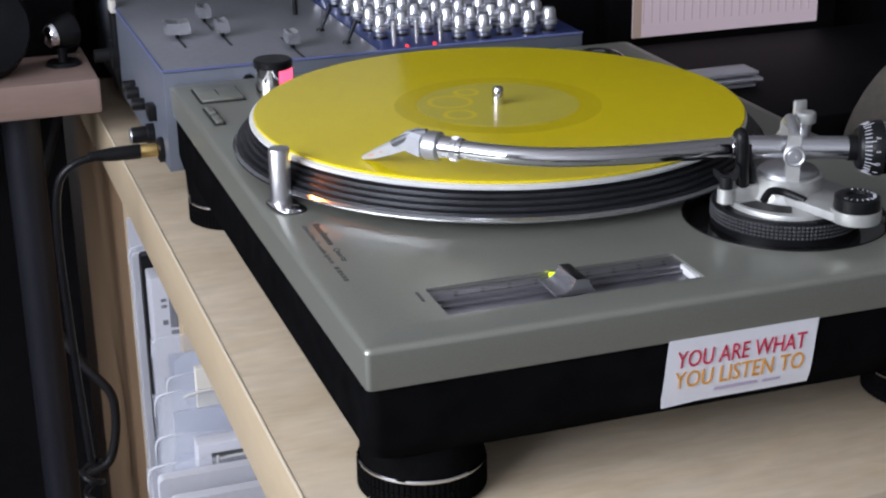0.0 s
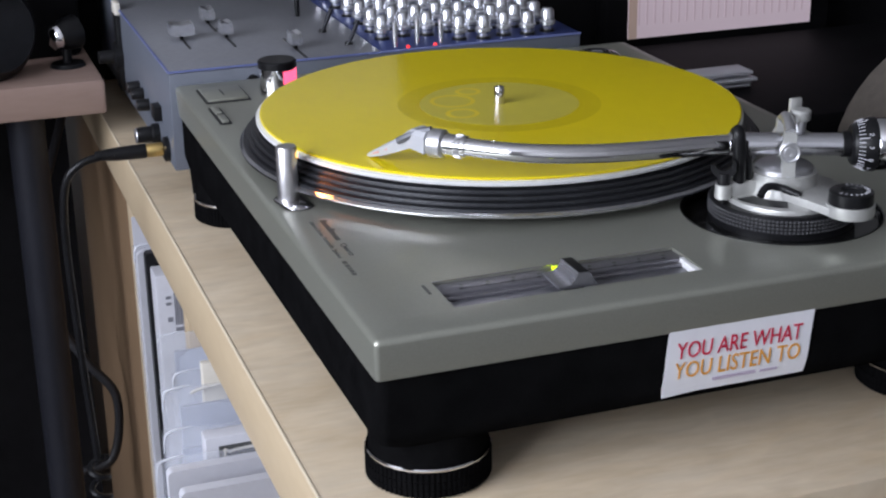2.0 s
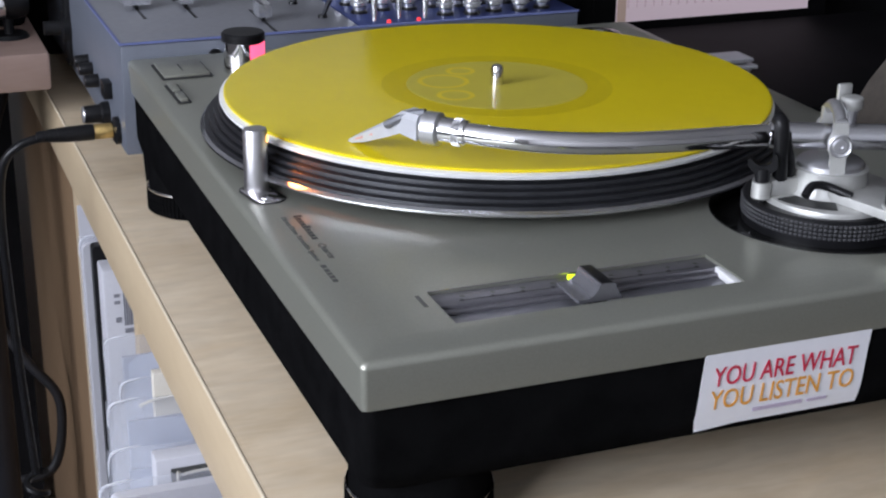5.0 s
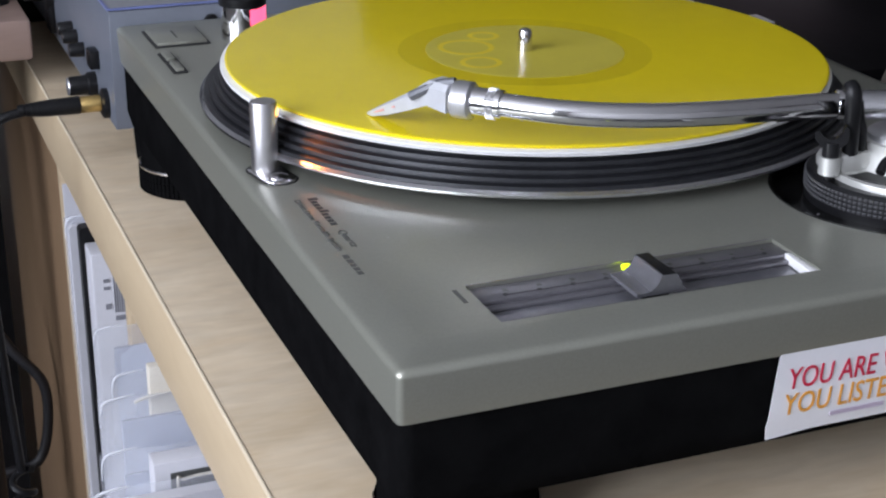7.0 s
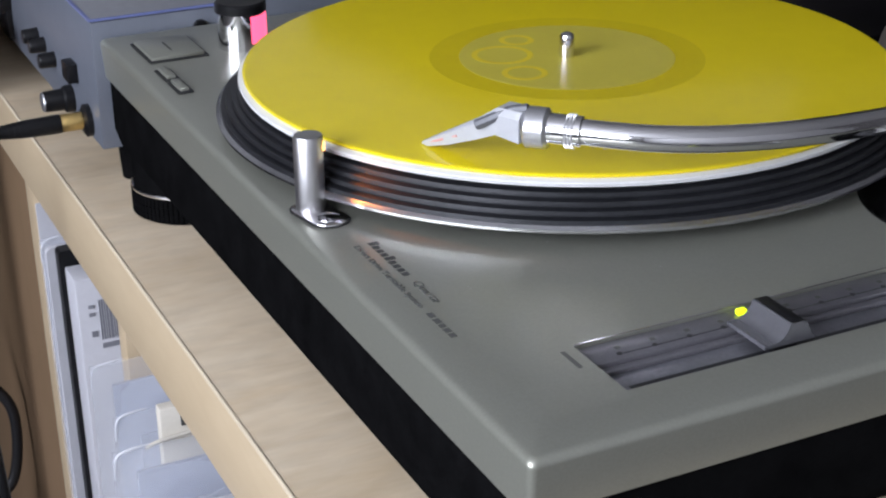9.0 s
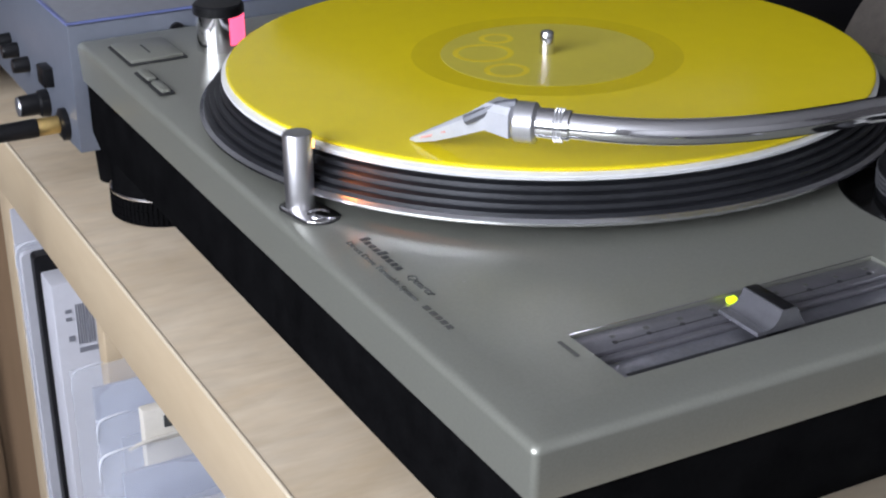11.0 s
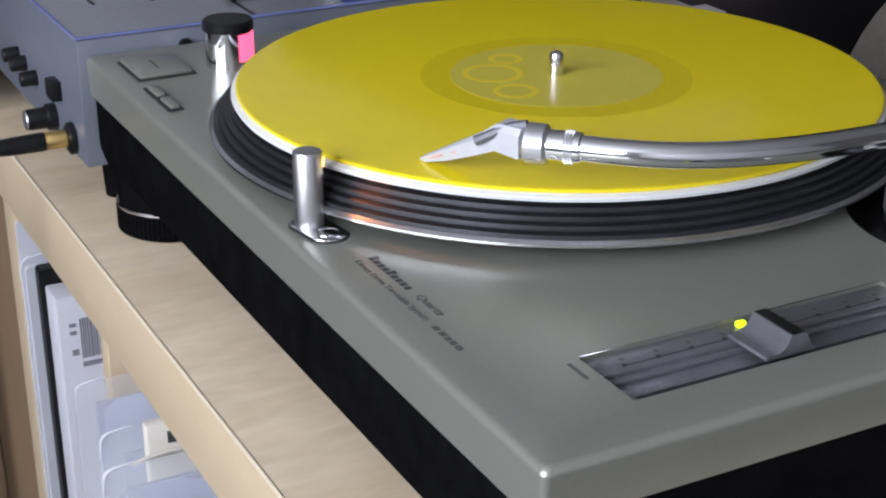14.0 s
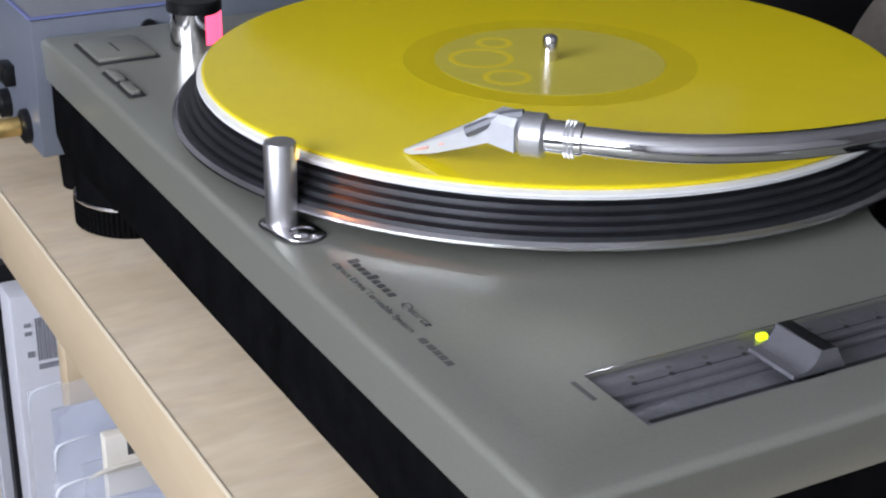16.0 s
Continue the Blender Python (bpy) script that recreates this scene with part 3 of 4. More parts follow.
# print on the deck: bars for the maker's mark, then the readable line
for x0, x1, y0, y1 in ((0.0168, 0.0198, 0.1235, 0.1575),):
    bm = bmesh.new()
    n = 9
    for k in range(n):
        ya = y1 - (y1 - y0) * k / n
        hgt = 0.0040 if k in (0, 4) else 0.0027
        box(x0, x0 + hgt, ya - (y1 - y0) / n * 0.68, ya, 0.0001, 0.00022, bm=bm)
    part("maker_mark", bm, M_PRINT, deck, "dark bars of the maker's mark")
Z90 = Matrix.Rotation(radians(-90), 4, "Z")
lettering("word_print", "Quartz", 0.0046, M_FAINT, deck, Matrix.Translation((0.0172, 0.1190, 0.0002)) @ Z90, width=0.0185, shear=0.2)
lettering("line_print", "Direct Drive Turntable System", 0.0036, M_FAINT, deck, Matrix.Translation((0.0108, 0.1570, 0.0002)) @ Z90, width=0.058)
for y0, y1 in ((0.0930, 0.0965), (0.0880, 0.0915), (0.0845, 0.0870), (0.0805, 0.0835), (0.0765, 0.0795)):
    part("model_bar", box(0.0108, 0.0132, y0 - 0.003, y1 - 0.003, 0.0001, 0.0002), M_FAINT, deck)
part("pitch_word_bar", box(0.0378, 0.0395, 0.0358, 0.0478, 0.0001, 0.0002), M_FAINT, deck)

# specks of dust on the deck
random.seed(11)
bm = bmesh.new()
for k in range(90):
    x, y = random.uniform(0.01, 0.33), random.uniform(0.008, 0.47)
    if SLOT[0] - 0.004 < x < SLOT[1] + 0.004 and y < SLOT[3] + 0.004:
        continue
    rr = random.choice((0.00016, 0.0002, 0.0003))
    lathe([(0, 0.0001), (rr, 0.0001), (0, 0.0001 + rr * 0.8)], (x, y, 0), 5, bm=bm)
tagged(part("dust", bm, M_PAPER, deck, smooth=0), kind="stuff")

# adapter for wide-holed records
part("record_adapter", lathe([(0.004, 0.0004), (0.0185, 0.0004), (0.0190, 0.0020), (0.0150, 0.0050), (0.0050, 0.0056), (0.004, 0.0050), (0.004, 0.0004)], (0.312, 0.432, 0), 48), M_STEEL, deck, "aluminium disc for wide-holed records")

# ---- tonearm ----
AX, AY = WELL[0], WELL[1]
AZ = 0.0382
part("arm_well", lathe([(0, -0.0039), (0.0515, -0.0039), (0.0541, -0.0020), (0.0544, 0.0004), (0.0553, 0.0005), (0.0553, 0.0001), (0.0544, -0.0034), (0, -0.0040)], (AX, AY, 0), 96), mat("gloss_black_well", (0.008, 0.008, 0.008), 0.12), deck, "glossy black sunk arm well")
ab = part("arm_height_ring", lathe([(0, -0.0039), (0.0395, -0.0039), (0.0395, 0.0082), (0.0384, 0.0094), (0, 0.0094)], (AX, AY, 0), 96), M_BLACK, deck, "black knurled height ring")
bm = bmesh.new()
for i in range(110):
    a = 2 * math.pi * i / 110
    c, s = math.cos(a), math.sin(a)
    for zz in (0.0002, 0.0022, 0.0042, 0.0062):
        v = [bm.verts.new((AX + 0.0396 * c - 0.0009 * sg * s, AY + 0.0396 * s + 0.0009 * sg * c, zz + dz)) for sg, dz in ((-1, 0), (1, 0), (1, 0.0014), (-1, 0.0014))]
        t = bm.verts.new((AX + 0.0403 * c, AY + 0.0403 * s, zz + 0.0007))
        for q in range(4):
            bm.faces.new((v[q], v[(q + 1) % 4], t))
part("knurl", bm, mat("knurl_grey", (0.075, 0.075, 0.08), 0.33, 0.3), ab, smooth=0)
out = []
for k in range(40):
    a = 2 * math.pi * k / 40
    out.append((AX + (0.0350 + 0.0015 * math.cos(3 * a)) * math.cos(a), AY + (0.0350 + 0.0015 * math.cos(3 * a)) * math.sin(a)))
base = part("arm_base", prism(out, 0.0094, 0.0122, 0.0010), M_CASTW, deck, "pale cast metal arm base")
part("base_hump", lathe([(0, 0.0118), (0.0205, 0.0118), (0.0186, 0.0145), (0.0178, 0.0215), (0.0180, 0.0238), (0.0164, 0.0240), (0, 0.0238)], (AX, AY, 0), 56), M_CASTW, base)
part("pivot_disc", lathe([(0, 0.0235), (0.0158, 0.0235), (0.0156, 0.0262), (0.0142, 0.0274), (0, 0.0278)], (AX, AY, 0), 56), M_SATIN, base, "grey turning pivot disc")
# anti-skate dial
dxx, dyy = 0.2695, 0.0310
part("dial_arm", prism([(AX - 0.012, AY - 0.010), (AX + 0.016, AY - 0.010), (dxx + 0.012, dyy - 0.002), (dxx - 0.012, dyy - 0.002)], 0.0125, 0.0170, 0.0010), M_CASTW, base)
dial = part("antiskate_dial", lathe([(0, 0.0120), (0.0122, 0.0120), (0.0126, 0.0130), (0.0126, 0.0185), (0, 0.0185)], (dxx, dyy, 0), 48), M_CASTW, base, "pale dial housing")
part("dial_knob", lathe([(0, 0.0185), (0.0116, 0.0185), (0.0118, 0.0190), (0.0115, 0.0248), (0.0105, 0.0256), (0.0056, 0.0256), (0.0050, 0.0246), (0, 0.0246)], (dxx, dyy, 0), 56), M_BLACK, dial, "black ribbed dial knob")
bm = bmesh.new()
for k in range(14):
    a = radians(200 + k * 18)
    c, s = math.cos(a), math.sin(a)
    rod((dxx + 0.0078 * c, dyy + 0.0078 * s, 0.0257), (dxx + 0.0096 * c, dyy + 0.0096 * s, 0.0257), 0.0003, 6, bm=bm)
part("dial_marks", bm, M_PAPER, dial)
# gimbal yoke
arm = thing("tonearm", (AX, AY, 0.0230), "chrome S-shaped tonearm on a pale gimbal, set on the record", "tonearm")
ux, uy = 0.920, -0.392     # arm's line at the pivot, towards the counterweight
nx, ny = 0.392, 0.920
g = bmesh.new()
for sgn in (-1, 1):
    ox, oy = AX + sgn * 0.0135 * nx, AY + sgn * 0.0135 * ny
    pts = []
    for du, zz in ((-0.0035, 0.0240), (0.0035, 0.0240), (0.0035, 0.0323), (0.0047, 0.0348), (0.0050, 0.0378), (0.0046, 0.0406), (0.0034, 0.0430), (0.0032, 0.0488), (-0.0032, 0.0488), (-0.0034, 0.0430), (-0.0046, 0.0406), (-0.0050, 0.0378), (-0.0047, 0.0348), (-0.0035, 0.0323)):
        pts.append((ox + du * ux, oy + du * uy, zz))
    a_ = [g.verts.new((x - 0.0022 * nx, y - 0.0022 * ny, zz)) for x, y, zz in pts]
    b_ = [g.verts.new((x + 0.0022 * nx, y + 0.0022 * ny, zz)) for x, y, zz in pts]
    g.faces.new(a_)
    g.faces.new(b_)
    for i in range(len(a_)):
        g.faces.new((a_[i], a_[(i + 1) % len(a_)], b_[(i + 1) % len(a_)], b_[i]))
part("gimbal_yoke", g, M_CASTW, arm, "pale cast gimbal yoke")
part("yoke_bridge", tube([(AX - 0.0135 * nx, AY - 0.0135 * ny, 0.0483), (AX - 0.007 * nx, AY - 0.007 * ny, 0.0513), (AX, AY, 0.0523), (AX + 0.007 * nx, AY + 0.007 * ny, 0.0513), (AX + 0.0135 * nx, AY + 0.0135 * ny, 0.0483)], 0.0031, 12), M_SATIN, arm)
for sgn in (-1, 1):
    c = Vector((AX + sgn * 0.0155 * nx, AY + sgn * 0.0155 * ny, AZ))
    s_ = part("bearing_screw", lathe([(0, 0), (0.0056, 0), (0.0056, 0.0012), (0.0050, 0.0016), (0.0044, 0.0012), (0.0036, 0.0012), (0.0030, 0.0020), (0.0012, 0.0020), (0.0010, 0.0012), (0, 0.0012)], c, 32, direction=(sgn * nx, sgn * ny, 0)), M_SATIN, arm, "slotted steel bearing screw")
part("pivot_pin", lathe([(0, 0.0503), (0.0048, 0.0503), (0.0053, 0.0509), (0.0053, 0.0554), (0.0046, 0.0561), (0, 0.0561)], (AX + 0.0095, AY + 0.0015, 0), 32), M_CASTW, arm, "pale top bearing cap")
part("cap_stem", rod((AX + 0.0085, AY + 0.0015, 0.0438), (AX + 0.0095, AY + 0.0015, 0.0518), 0.0036, 20), M_SATIN, arm)
part("lock_lever", box(AX + 0.0070, AX + 0.0145, AY + 0.0085, AY + 0.0110, 0.0448, 0.0603, 0.0008), M_CASTW, arm, "upright arm lever")
# straight rear tube, dial, counterweight
P0 = Vector((AX, AY, AZ))
U = Vector((ux, uy, 0))
part("rear_tube", rod(P0 - U * 0.0270, P0 + U * 0.0350, 0.0062, 40, bevel=0.0006), M_STEEL, arm, "satin aluminium bearing tube")
part("tube_band", rod(P0 + U * 0.0300, P0 + U * 0.0345, 0.0070, 40), M_BLACK, arm)
cw = part("weight_dial", lathe([(0, 0), (0.0100, 0), (0.0112, 0.0010), (0.0146, 0.0085), (0.0148, 0.0125), (0, 0.0125)], P0 + U * 0.0345, 64, direction=U), M_BLACK, arm, "black numbered weight dial")
bm = bmesh.new()
sideV, upV = Vector((nx, ny, 0)), Vector((0, 0, 1))
for k in range(36):
    a = 2 * math.pi * k / 36
    d_ = sideV * math.cos(a) + upV * math.sin(a)
    ln = 0.0052 if k % 5 == 0 else 0.0032
    rod(P0 + U * 0.0372 + d_ * 0.0122, P0 + U * (0.0372 + ln) + d_ * (0.0122 + ln * 0.45), 0.00022, 5, bm=bm)
part("dial_marks", bm, M_PAPER, cw, "white scale marks")
for k, ch in ((196, "0"), (168, "3"), (222, "1"), (140, "2")):
    a = radians(k)
    d_ = sideV * math.cos(a) + upV * math.sin(a)
    tang = U.cross(d_)
    mm = Matrix((( *(tang), 0), (*U, 0), (*d_, 0), (0, 0, 0, 1))).transposed()
    mm = Matrix.Translation(P0 + U * 0.0422 + d_ * 0.0147) @ mm
    lettering("dial_number", ch, 0.0034, M_PAPER, cw, mm)
part("counterweight", lathe([(0, 0), (0.0136, 0), (0.0142, 0.0008), (0.0142, 0.0240), (0.0135, 0.0250), (0, 0.0250)], P0 + U * 0.0474, 64, direction=U), M_CHROME, arm, "chrome counterweight")
# collar and S-shaped tube
part("front_collar", rod(P0 - U * 0.0310, P0 - U * 0.0260, 0.0062, 32, bevel=0.0008), M_CHROME, arm)
HS = Vector((0.0914, 0.1268, 0.0422))
CTRL, BE = Vector((0.1215, 0.0965, 0.0420)), Vector((0.1640, 0.0915, 0.0408))
H = (HS - CTRL).normalized()
BS = HS - H * 0.010
path_arm = [P0 - U * 0.029, Vector((0.2100, 0.0908, 0.0392)), Vector((0.1850, 0.0906, 0.0400))] + [BE * (1 - k) ** 2 + CTRL * (2 * k * (1 - k)) + BS * k * k for k in (0, 0.2, 0.4, 0.6, 0.8, 1.0)] + [HS]
part("arm_tube", tube(path_arm, 0.0051, 24, 10), M_CHROME, arm, "polished chrome arm tube")
# headshell: locking collar, knurled ring, pointed pick-up
tip = Vector((0.0542, 0.1858, RT + 0.0008))
hd = (tip - HS)
part("locking_collar", rod(HS - H * 0.001, HS + H * 0.0125, 0.0061, 40, bevel=0.0005), M_CHROME, arm, "chrome locking collar")
bm = bmesh.new()
sd = H.cross(Vector((0, 0, 1))).normalized()
up2 = sd.cross(H)
for i in range(44):
    a = 2 * math.pi * i / 44
    d_ = sd * math.cos(a) + up2 * math.sin(a)
    tn = (sd * -math.sin(a) + up2 * math.cos(a)) * 0.00034
    for q in range(3):
        c = HS + H * (0.0018 + q * 0.0013)
        v = [bm.verts.new(c + d_ * 0.0061 + tn * s1 + H * h1) for s1, h1 in ((-1, 0), (1, 0), (1, 0.001), (-1, 0.001))]
        t = bm.verts.new(c + d_ * 0.0068 + H * 0.0005)
        for k in range(4):
            bm.faces.new((v[k], v[(k + 1) % 4], t))
part("knurled_ring", bm, M_SATIN, arm, smooth=0)
part("tube_rivet", lathe([(0, 0), (0.0009, 0), (0.0006, 0.0007), (0, 0.0008)], HS - H * 0.0045 - up2 * 0.0051 + sd * 0.0008, 10, direction=-up2), M_CHROME, arm)
part("tube_rivet", lathe([(0, 0), (0.0009, 0), (0.0006, 0.0007), (0, 0.0008)], HS - H * 0.0090 - up2 * 0.0051 + sd * 0.0008, 10, direction=-up2), M_CHROME, arm)
part("pickup_collar", rod(HS + H * 0.0120, HS + H * 0.0215, 0.0079, 40, bevel=0.0012), M_SATIN, arm, "satin silver pick-up collar")
# pointed body from the collar down to the needle
K0 = HS + H * 0.0205
fw = (tip - K0)
side2 = Vector((-fw.y, fw.x, 0)).normalized()
bm = bmesh.new()
secs = []
for s, wdt, top, bot in ((0.0, 0.0062, 0.0066, -0.0052), (0.22, 0.0058, 0.0066, -0.0040), (0.42, 0.0050, 0.0042, -0.0040), (0.70, 0.0042, 0.0024, -0.0034), (0.92, 0.0026, 0.0010, -0.0020), (1.0, 0.0008, 0.0003, -0.0007)):
    drop = 0.0 if s < 0.22 else (s - 0.22) / 0.78
    c = Vector((K0.x + fw.x * s, K0.y + fw.y * s, K0.z + fw.z * drop))
    secs.append([bm.verts.new(c + side2 * (wdt * sx) + Vector((0, 0, zz))) for sx, zz in ((-1, bot), (1, bot), (1, top * 0.6), (0.72, top), (-0.72, top), (-1, top * 0.6))])
for a, b in zip(secs, secs[1:]):
    for i in range(6):
        bm.faces.new((a[i], a[(i + 1) % 6], b[(i + 1) % 6], b[i]))
bm.faces.new(secs[0])
bm.faces.new(secs[-1])
pk = part("pickup", bm, M_PICKUP, arm, "pointed satin silver pick-up", smooth=25)
lf = [K0 + Vector((0, 0, 0.0070)), K0 + fw * 0.13 + side2 * 0.0024 + Vector((0, 0, 0.0076)), K0 + fw * 0.27 + side2 * 0.0052 + Vector((0, 0, 0.0062)), K0 + fw * 0.38 + side2 * 0.0066 + Vector((0, 0, 0.0050))]
part("finger_lift", tube(lf, 0.0021, 8, 6), mat("dark_satin_metal", (0.13, 0.135, 0.15), 0.5, 0.3, vary=0.05, scale=120), pk, "rounded grey finger lift")
for s0, s1 in ((0.60, 0.72), (0.74, 0.90)):
    q0 = K0 + fw * s0 + side2 * (0.0049 - 0.0014 * (s0 - 0.42) / 0.5)
    q1 = K0 + fw * s1 + side2 * (0.0047 - 0.0026 * (s1 - 0.42) / 0.5)
    q0.z = K0.z + fw.z * (s0 - 0.22) / 0.78 - 0.0006
    q1.z = K0.z + fw.z * (s1 - 0.22) / 0.78 - 0.0006
    part("pickup_print", rod(q0, q1, 0.0005, 6), M_INKPINK, pk, "faded red printed bar")
# flat black patch: the dark of the arm base's opening painted on top
part("base_opening_patch", prism([(AX + 0.0318 * math.cos(radians(a)), AY + 0.0318 * math.sin(radians(a))) for a in range(190, 249, 6)] + [(AX + 0.0212 * math.cos(radians(a)), AY + 0.0212 * math.sin(radians(a))) for a in range(246, 186, -6)], 0.0122, 0.0125), M_BLACK, base, "flat black patch painted for the shaded opening in the arm base")
# arm rest with clip, cueing lever
rest = part("arm_rest", lathe([(0, 0.0118), (0.0046, 0.0118), (0.0046, 0.0195), (0, 0.0195)], (0.2222, 0.0802, 0), 28), M_CASTW, deck, "pale arm rest post")
part("rest_foot", rod((0.2222, 0.0802, 0.0006), (0.2222, 0.0802, 0.0120), 0.0022, 14), M_BLACK, rest)
fk = bmesh.new()
fd, fn = Vector((0.80, -0.60, 0)), Vector((0.60, 0.80, 0))
outline = [(-0.0030, 0.0205), (0.0030, 0.0205), (0.0036, 0.0240), (0.0062, 0.0262), (0.0068, 0.0290), (0.0066, 0.0325), (0.0050, 0.0340), (0.0042, 0.0318), (0.0034, 0.0292), (0.0012, 0.0275), (-0.0014, 0.0273), (-0.0038, 0.0286), (-0.0052, 0.0302), (-0.0072, 0.0300), (-0.0070, 0.0272), (-0.0052, 0.0250), (-0.0036, 0.0235)]
sides_ = [[fk.verts.new(Vector((0.2222, 0.0802, 0)) + fd * a + fn * w + Vector((0, 0, b))) for a, b in outline] for w in (-0.0022, 0.0022)]
fk.faces.new(sides_[0])
fk.faces.new(sides_[1])
for i in range(len(outline)):
    j = (i + 1) % len(outline)
    fk.faces.new((sides_[0][i], sides_[0][j], sides_[1][j], sides_[1][i]))
part("rest_fork", fk, M_BLACK, rest, "black open arm rest fork", smooth=30)
part("rest_stem", rod((0.2222, 0.0802, 0.0195), (0.2222, 0.0802, 0.0260), 0.0036, 18), M_BLACK, rest)
part("rest_clip", tube([(0.2317, 0.0802, 0.0200), (0.2302, 0.0787, 0.0300), (0.2292, 0.0777, 0.0400), (0.2287, 0.0782, 0.0470), (0.2287, 0.0812, 0.0490)], 0.0036, 10, 6), M_BLACK, rest, "black arm clip")
part("rest_clip", tube([(0.2372, 0.0822, 0.0200), (0.2362, 0.0812, 0.0280), (0.2332, 0.0802, 0.0350), (0.2327, 0.0812, 0.0420)], 0.0034, 10, 6), M_BLACK, rest, "black arm clip")
part("clip_base", box(0.2257, 0.2427, 0.0772, 0.0922, 0.0110, 0.0205, 0.0025), M_CASTW, base)
part("lift_bar", tube([(0.2037, 0.0952, 0.0335), (0.2217, 0.0922, 0.0340), (0.2367, 0.0892, 0.0340)], 0.0016, 10, 5), M_BLACK, deck, "black arm lift bar")
part("cue_lever", tube([(0.2342, 0.0622, 0.0165), (0.2392, 0.0642, 0.0205), (0.2467, 0.0632, 0.0195), (0.2537, 0.0537, 0.0170)], 0.0021, 12, 6), M_BLACK, deck, "black cueing lever")

# ---- sticker on the base ----
st = thing("sticker", (0.188, 0.0, -0.04), "white sticker with red and orange capital letters on the turntable base", "sticker")
bm = bmesh.new()
rows_ = [(-0.0218, -0.0018), (-0.0320, -0.0014), (-0.0430, -0.0014), (-0.0495, -0.0012), (-0.0535, -0.0005), (-0.0578, 0.0006)]
cols = [0.1488, 0.1700, 0.1900, 0.2100, 0.2308]
gv = [[bm.verts.new((x - (-0.0218 - zz) * 0.085, y + 0.0 if k < 5 else y - (0.0022 if x == 0.1488 else 0.0), zz)) for x in cols] for k, (zz, y) in enumerate(rows_)]
for a, b in zip(gv, gv[1:]):
    for i in range(len(cols) - 1):
        bm.faces.new((a[i], a[i + 1], b[i + 1], b[i]))
res_ = bmesh.ops.extrude_face_region(bm, geom=bm.faces[:])
bmesh.ops.translate(bm, vec=(0, 0.0003, 0), verts=[v for v in res_["geom"] if isinstance(v, bmesh.types.BMVert)])
part("sheet", bm, M_WHITE, st)
SM = Matrix.Rotation(radians(90), 4, "X")
lettering("slogan", "YOU ARE WHAT", 0.0125, M_INKRED, st, Matrix.Translation((0.1528, -0.0018, -0.0378)) @ SM, "red capital letters", width=0.0710, shear=0.12)
lettering("slogan", "YOU LISTEN TO", 0.0125, M_INKORANGE, st, Matrix.Translation((0.1518, -0.0018, -0.0485)) @ SM, "orange capital letters", width=0.0710, shear=0.12)
part("address_bar", box(0.1740, 0.1985, -0.0014, -0.0010, -0.0528, -0.0512), M_INKGREY, st)
part("address_bar", box(0.2010, 0.2110, -0.0014, -0.0010, -0.0528, -0.0516), M_INKGREY, st)

# ---- mixer ----
MX0, MX1, MY0, MY1, MZ0, MZ1 = -0.0061, 0.322, 0.4840, 0.860, -0.0670, 0.0088
mixr = thing("mixer", (0.16, 0.66, TZ), "blue-grey metal audio mixer with many silver knobs", "mixer")
part("body", box(MX0, MX1, MY0, MY1, MZ0, MZ1 - 0.0016, 0.0012), M_MIXFACE, mixr, "lilac-grey metal case with side shade in its colour")
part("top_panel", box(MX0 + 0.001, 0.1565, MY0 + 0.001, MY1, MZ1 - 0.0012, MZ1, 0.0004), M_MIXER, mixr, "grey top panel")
part("knob_panel", box(0.1570, MX1 - 0.001, MY0 + 0.001, MY1, MZ1 - 0.0012, MZ1 + 0.0004, 0.0004), M_BLUE, mixr, "blue knob panel")
bm = box(MX0 - 0.0006, MX1, MY0 - 0.0008, MY0 + 0.0010, MZ1 - 0.0011, MZ1 + 0.0002)
box(MX0 - 0.0008, MX0 + 0.0010, MY0 + 0.0010, MY1, MZ1 - 0.0011, MZ1 + 0.0002, bm=bm)
part("edge_trim", bm, mat("blue_edge_paint", (0.15, 0.18, 0.38), 0.35, vary=0.1, scale=60), mixr, "blue edge line")
for fx, fy in ((0.02, 0.51), (0.29, 0.51), (0.02, 0.83), (0.29, 0.83)):
    part("foot", lathe([(0, TZ), (0.010, TZ), (0.0115, MZ0), (0, MZ0)], (fx, fy, 0), 24), M_RUBBER, mixr)
part("side_screw", lathe([(0, 0), (0.0045, 0), (0.0042, 0.0016), (0, 0.0018)], (0.0560, MY0 - 0.0002, -0.0035), 20, direction=(0, -1, 0)), M_BLACK, mixr)


def fader_cap(x, y, w=0.010, d=0.016):
    bm = bmesh.new()
    pr = [(-w / 2, 0.004), (-w / 2, 0.011), (-w / 2 + 0.001, 0.0135), (-0.001, 0.0125), (0.001, 0.0125), (w / 2 - 0.001, 0.0135), (w / 2, 0.011), (w / 2, 0.004)]
    e_ = [[bm.verts.new((x + a, y + yy, MZ1 + b)) for a, b in pr] for yy in (-d / 2, d / 2)]
    bm.faces.new(e_[0])
    bm.faces.new(e_[1])
    for i in range(len(pr)):
        j = (i + 1) % len(pr)
        bm.faces.new((e_[0][i], e_[0][j], e_[1][j], e_[1][i]))
    f = part("fader_cap", bm, M_KNOB, mixr, "silver fader cap")
    part("stem", box(x - 0.0012, x + 0.0012, y - 0.003, y + 0.003, MZ1, MZ1 + 0.0042), M_BLACK, f)
    part("fader_slot", box(x - 0.001, x + 0.001, y - 0.035, y + 0.035, MZ1 + 0.0001, MZ1 + 0.0004), M_DARK, f)


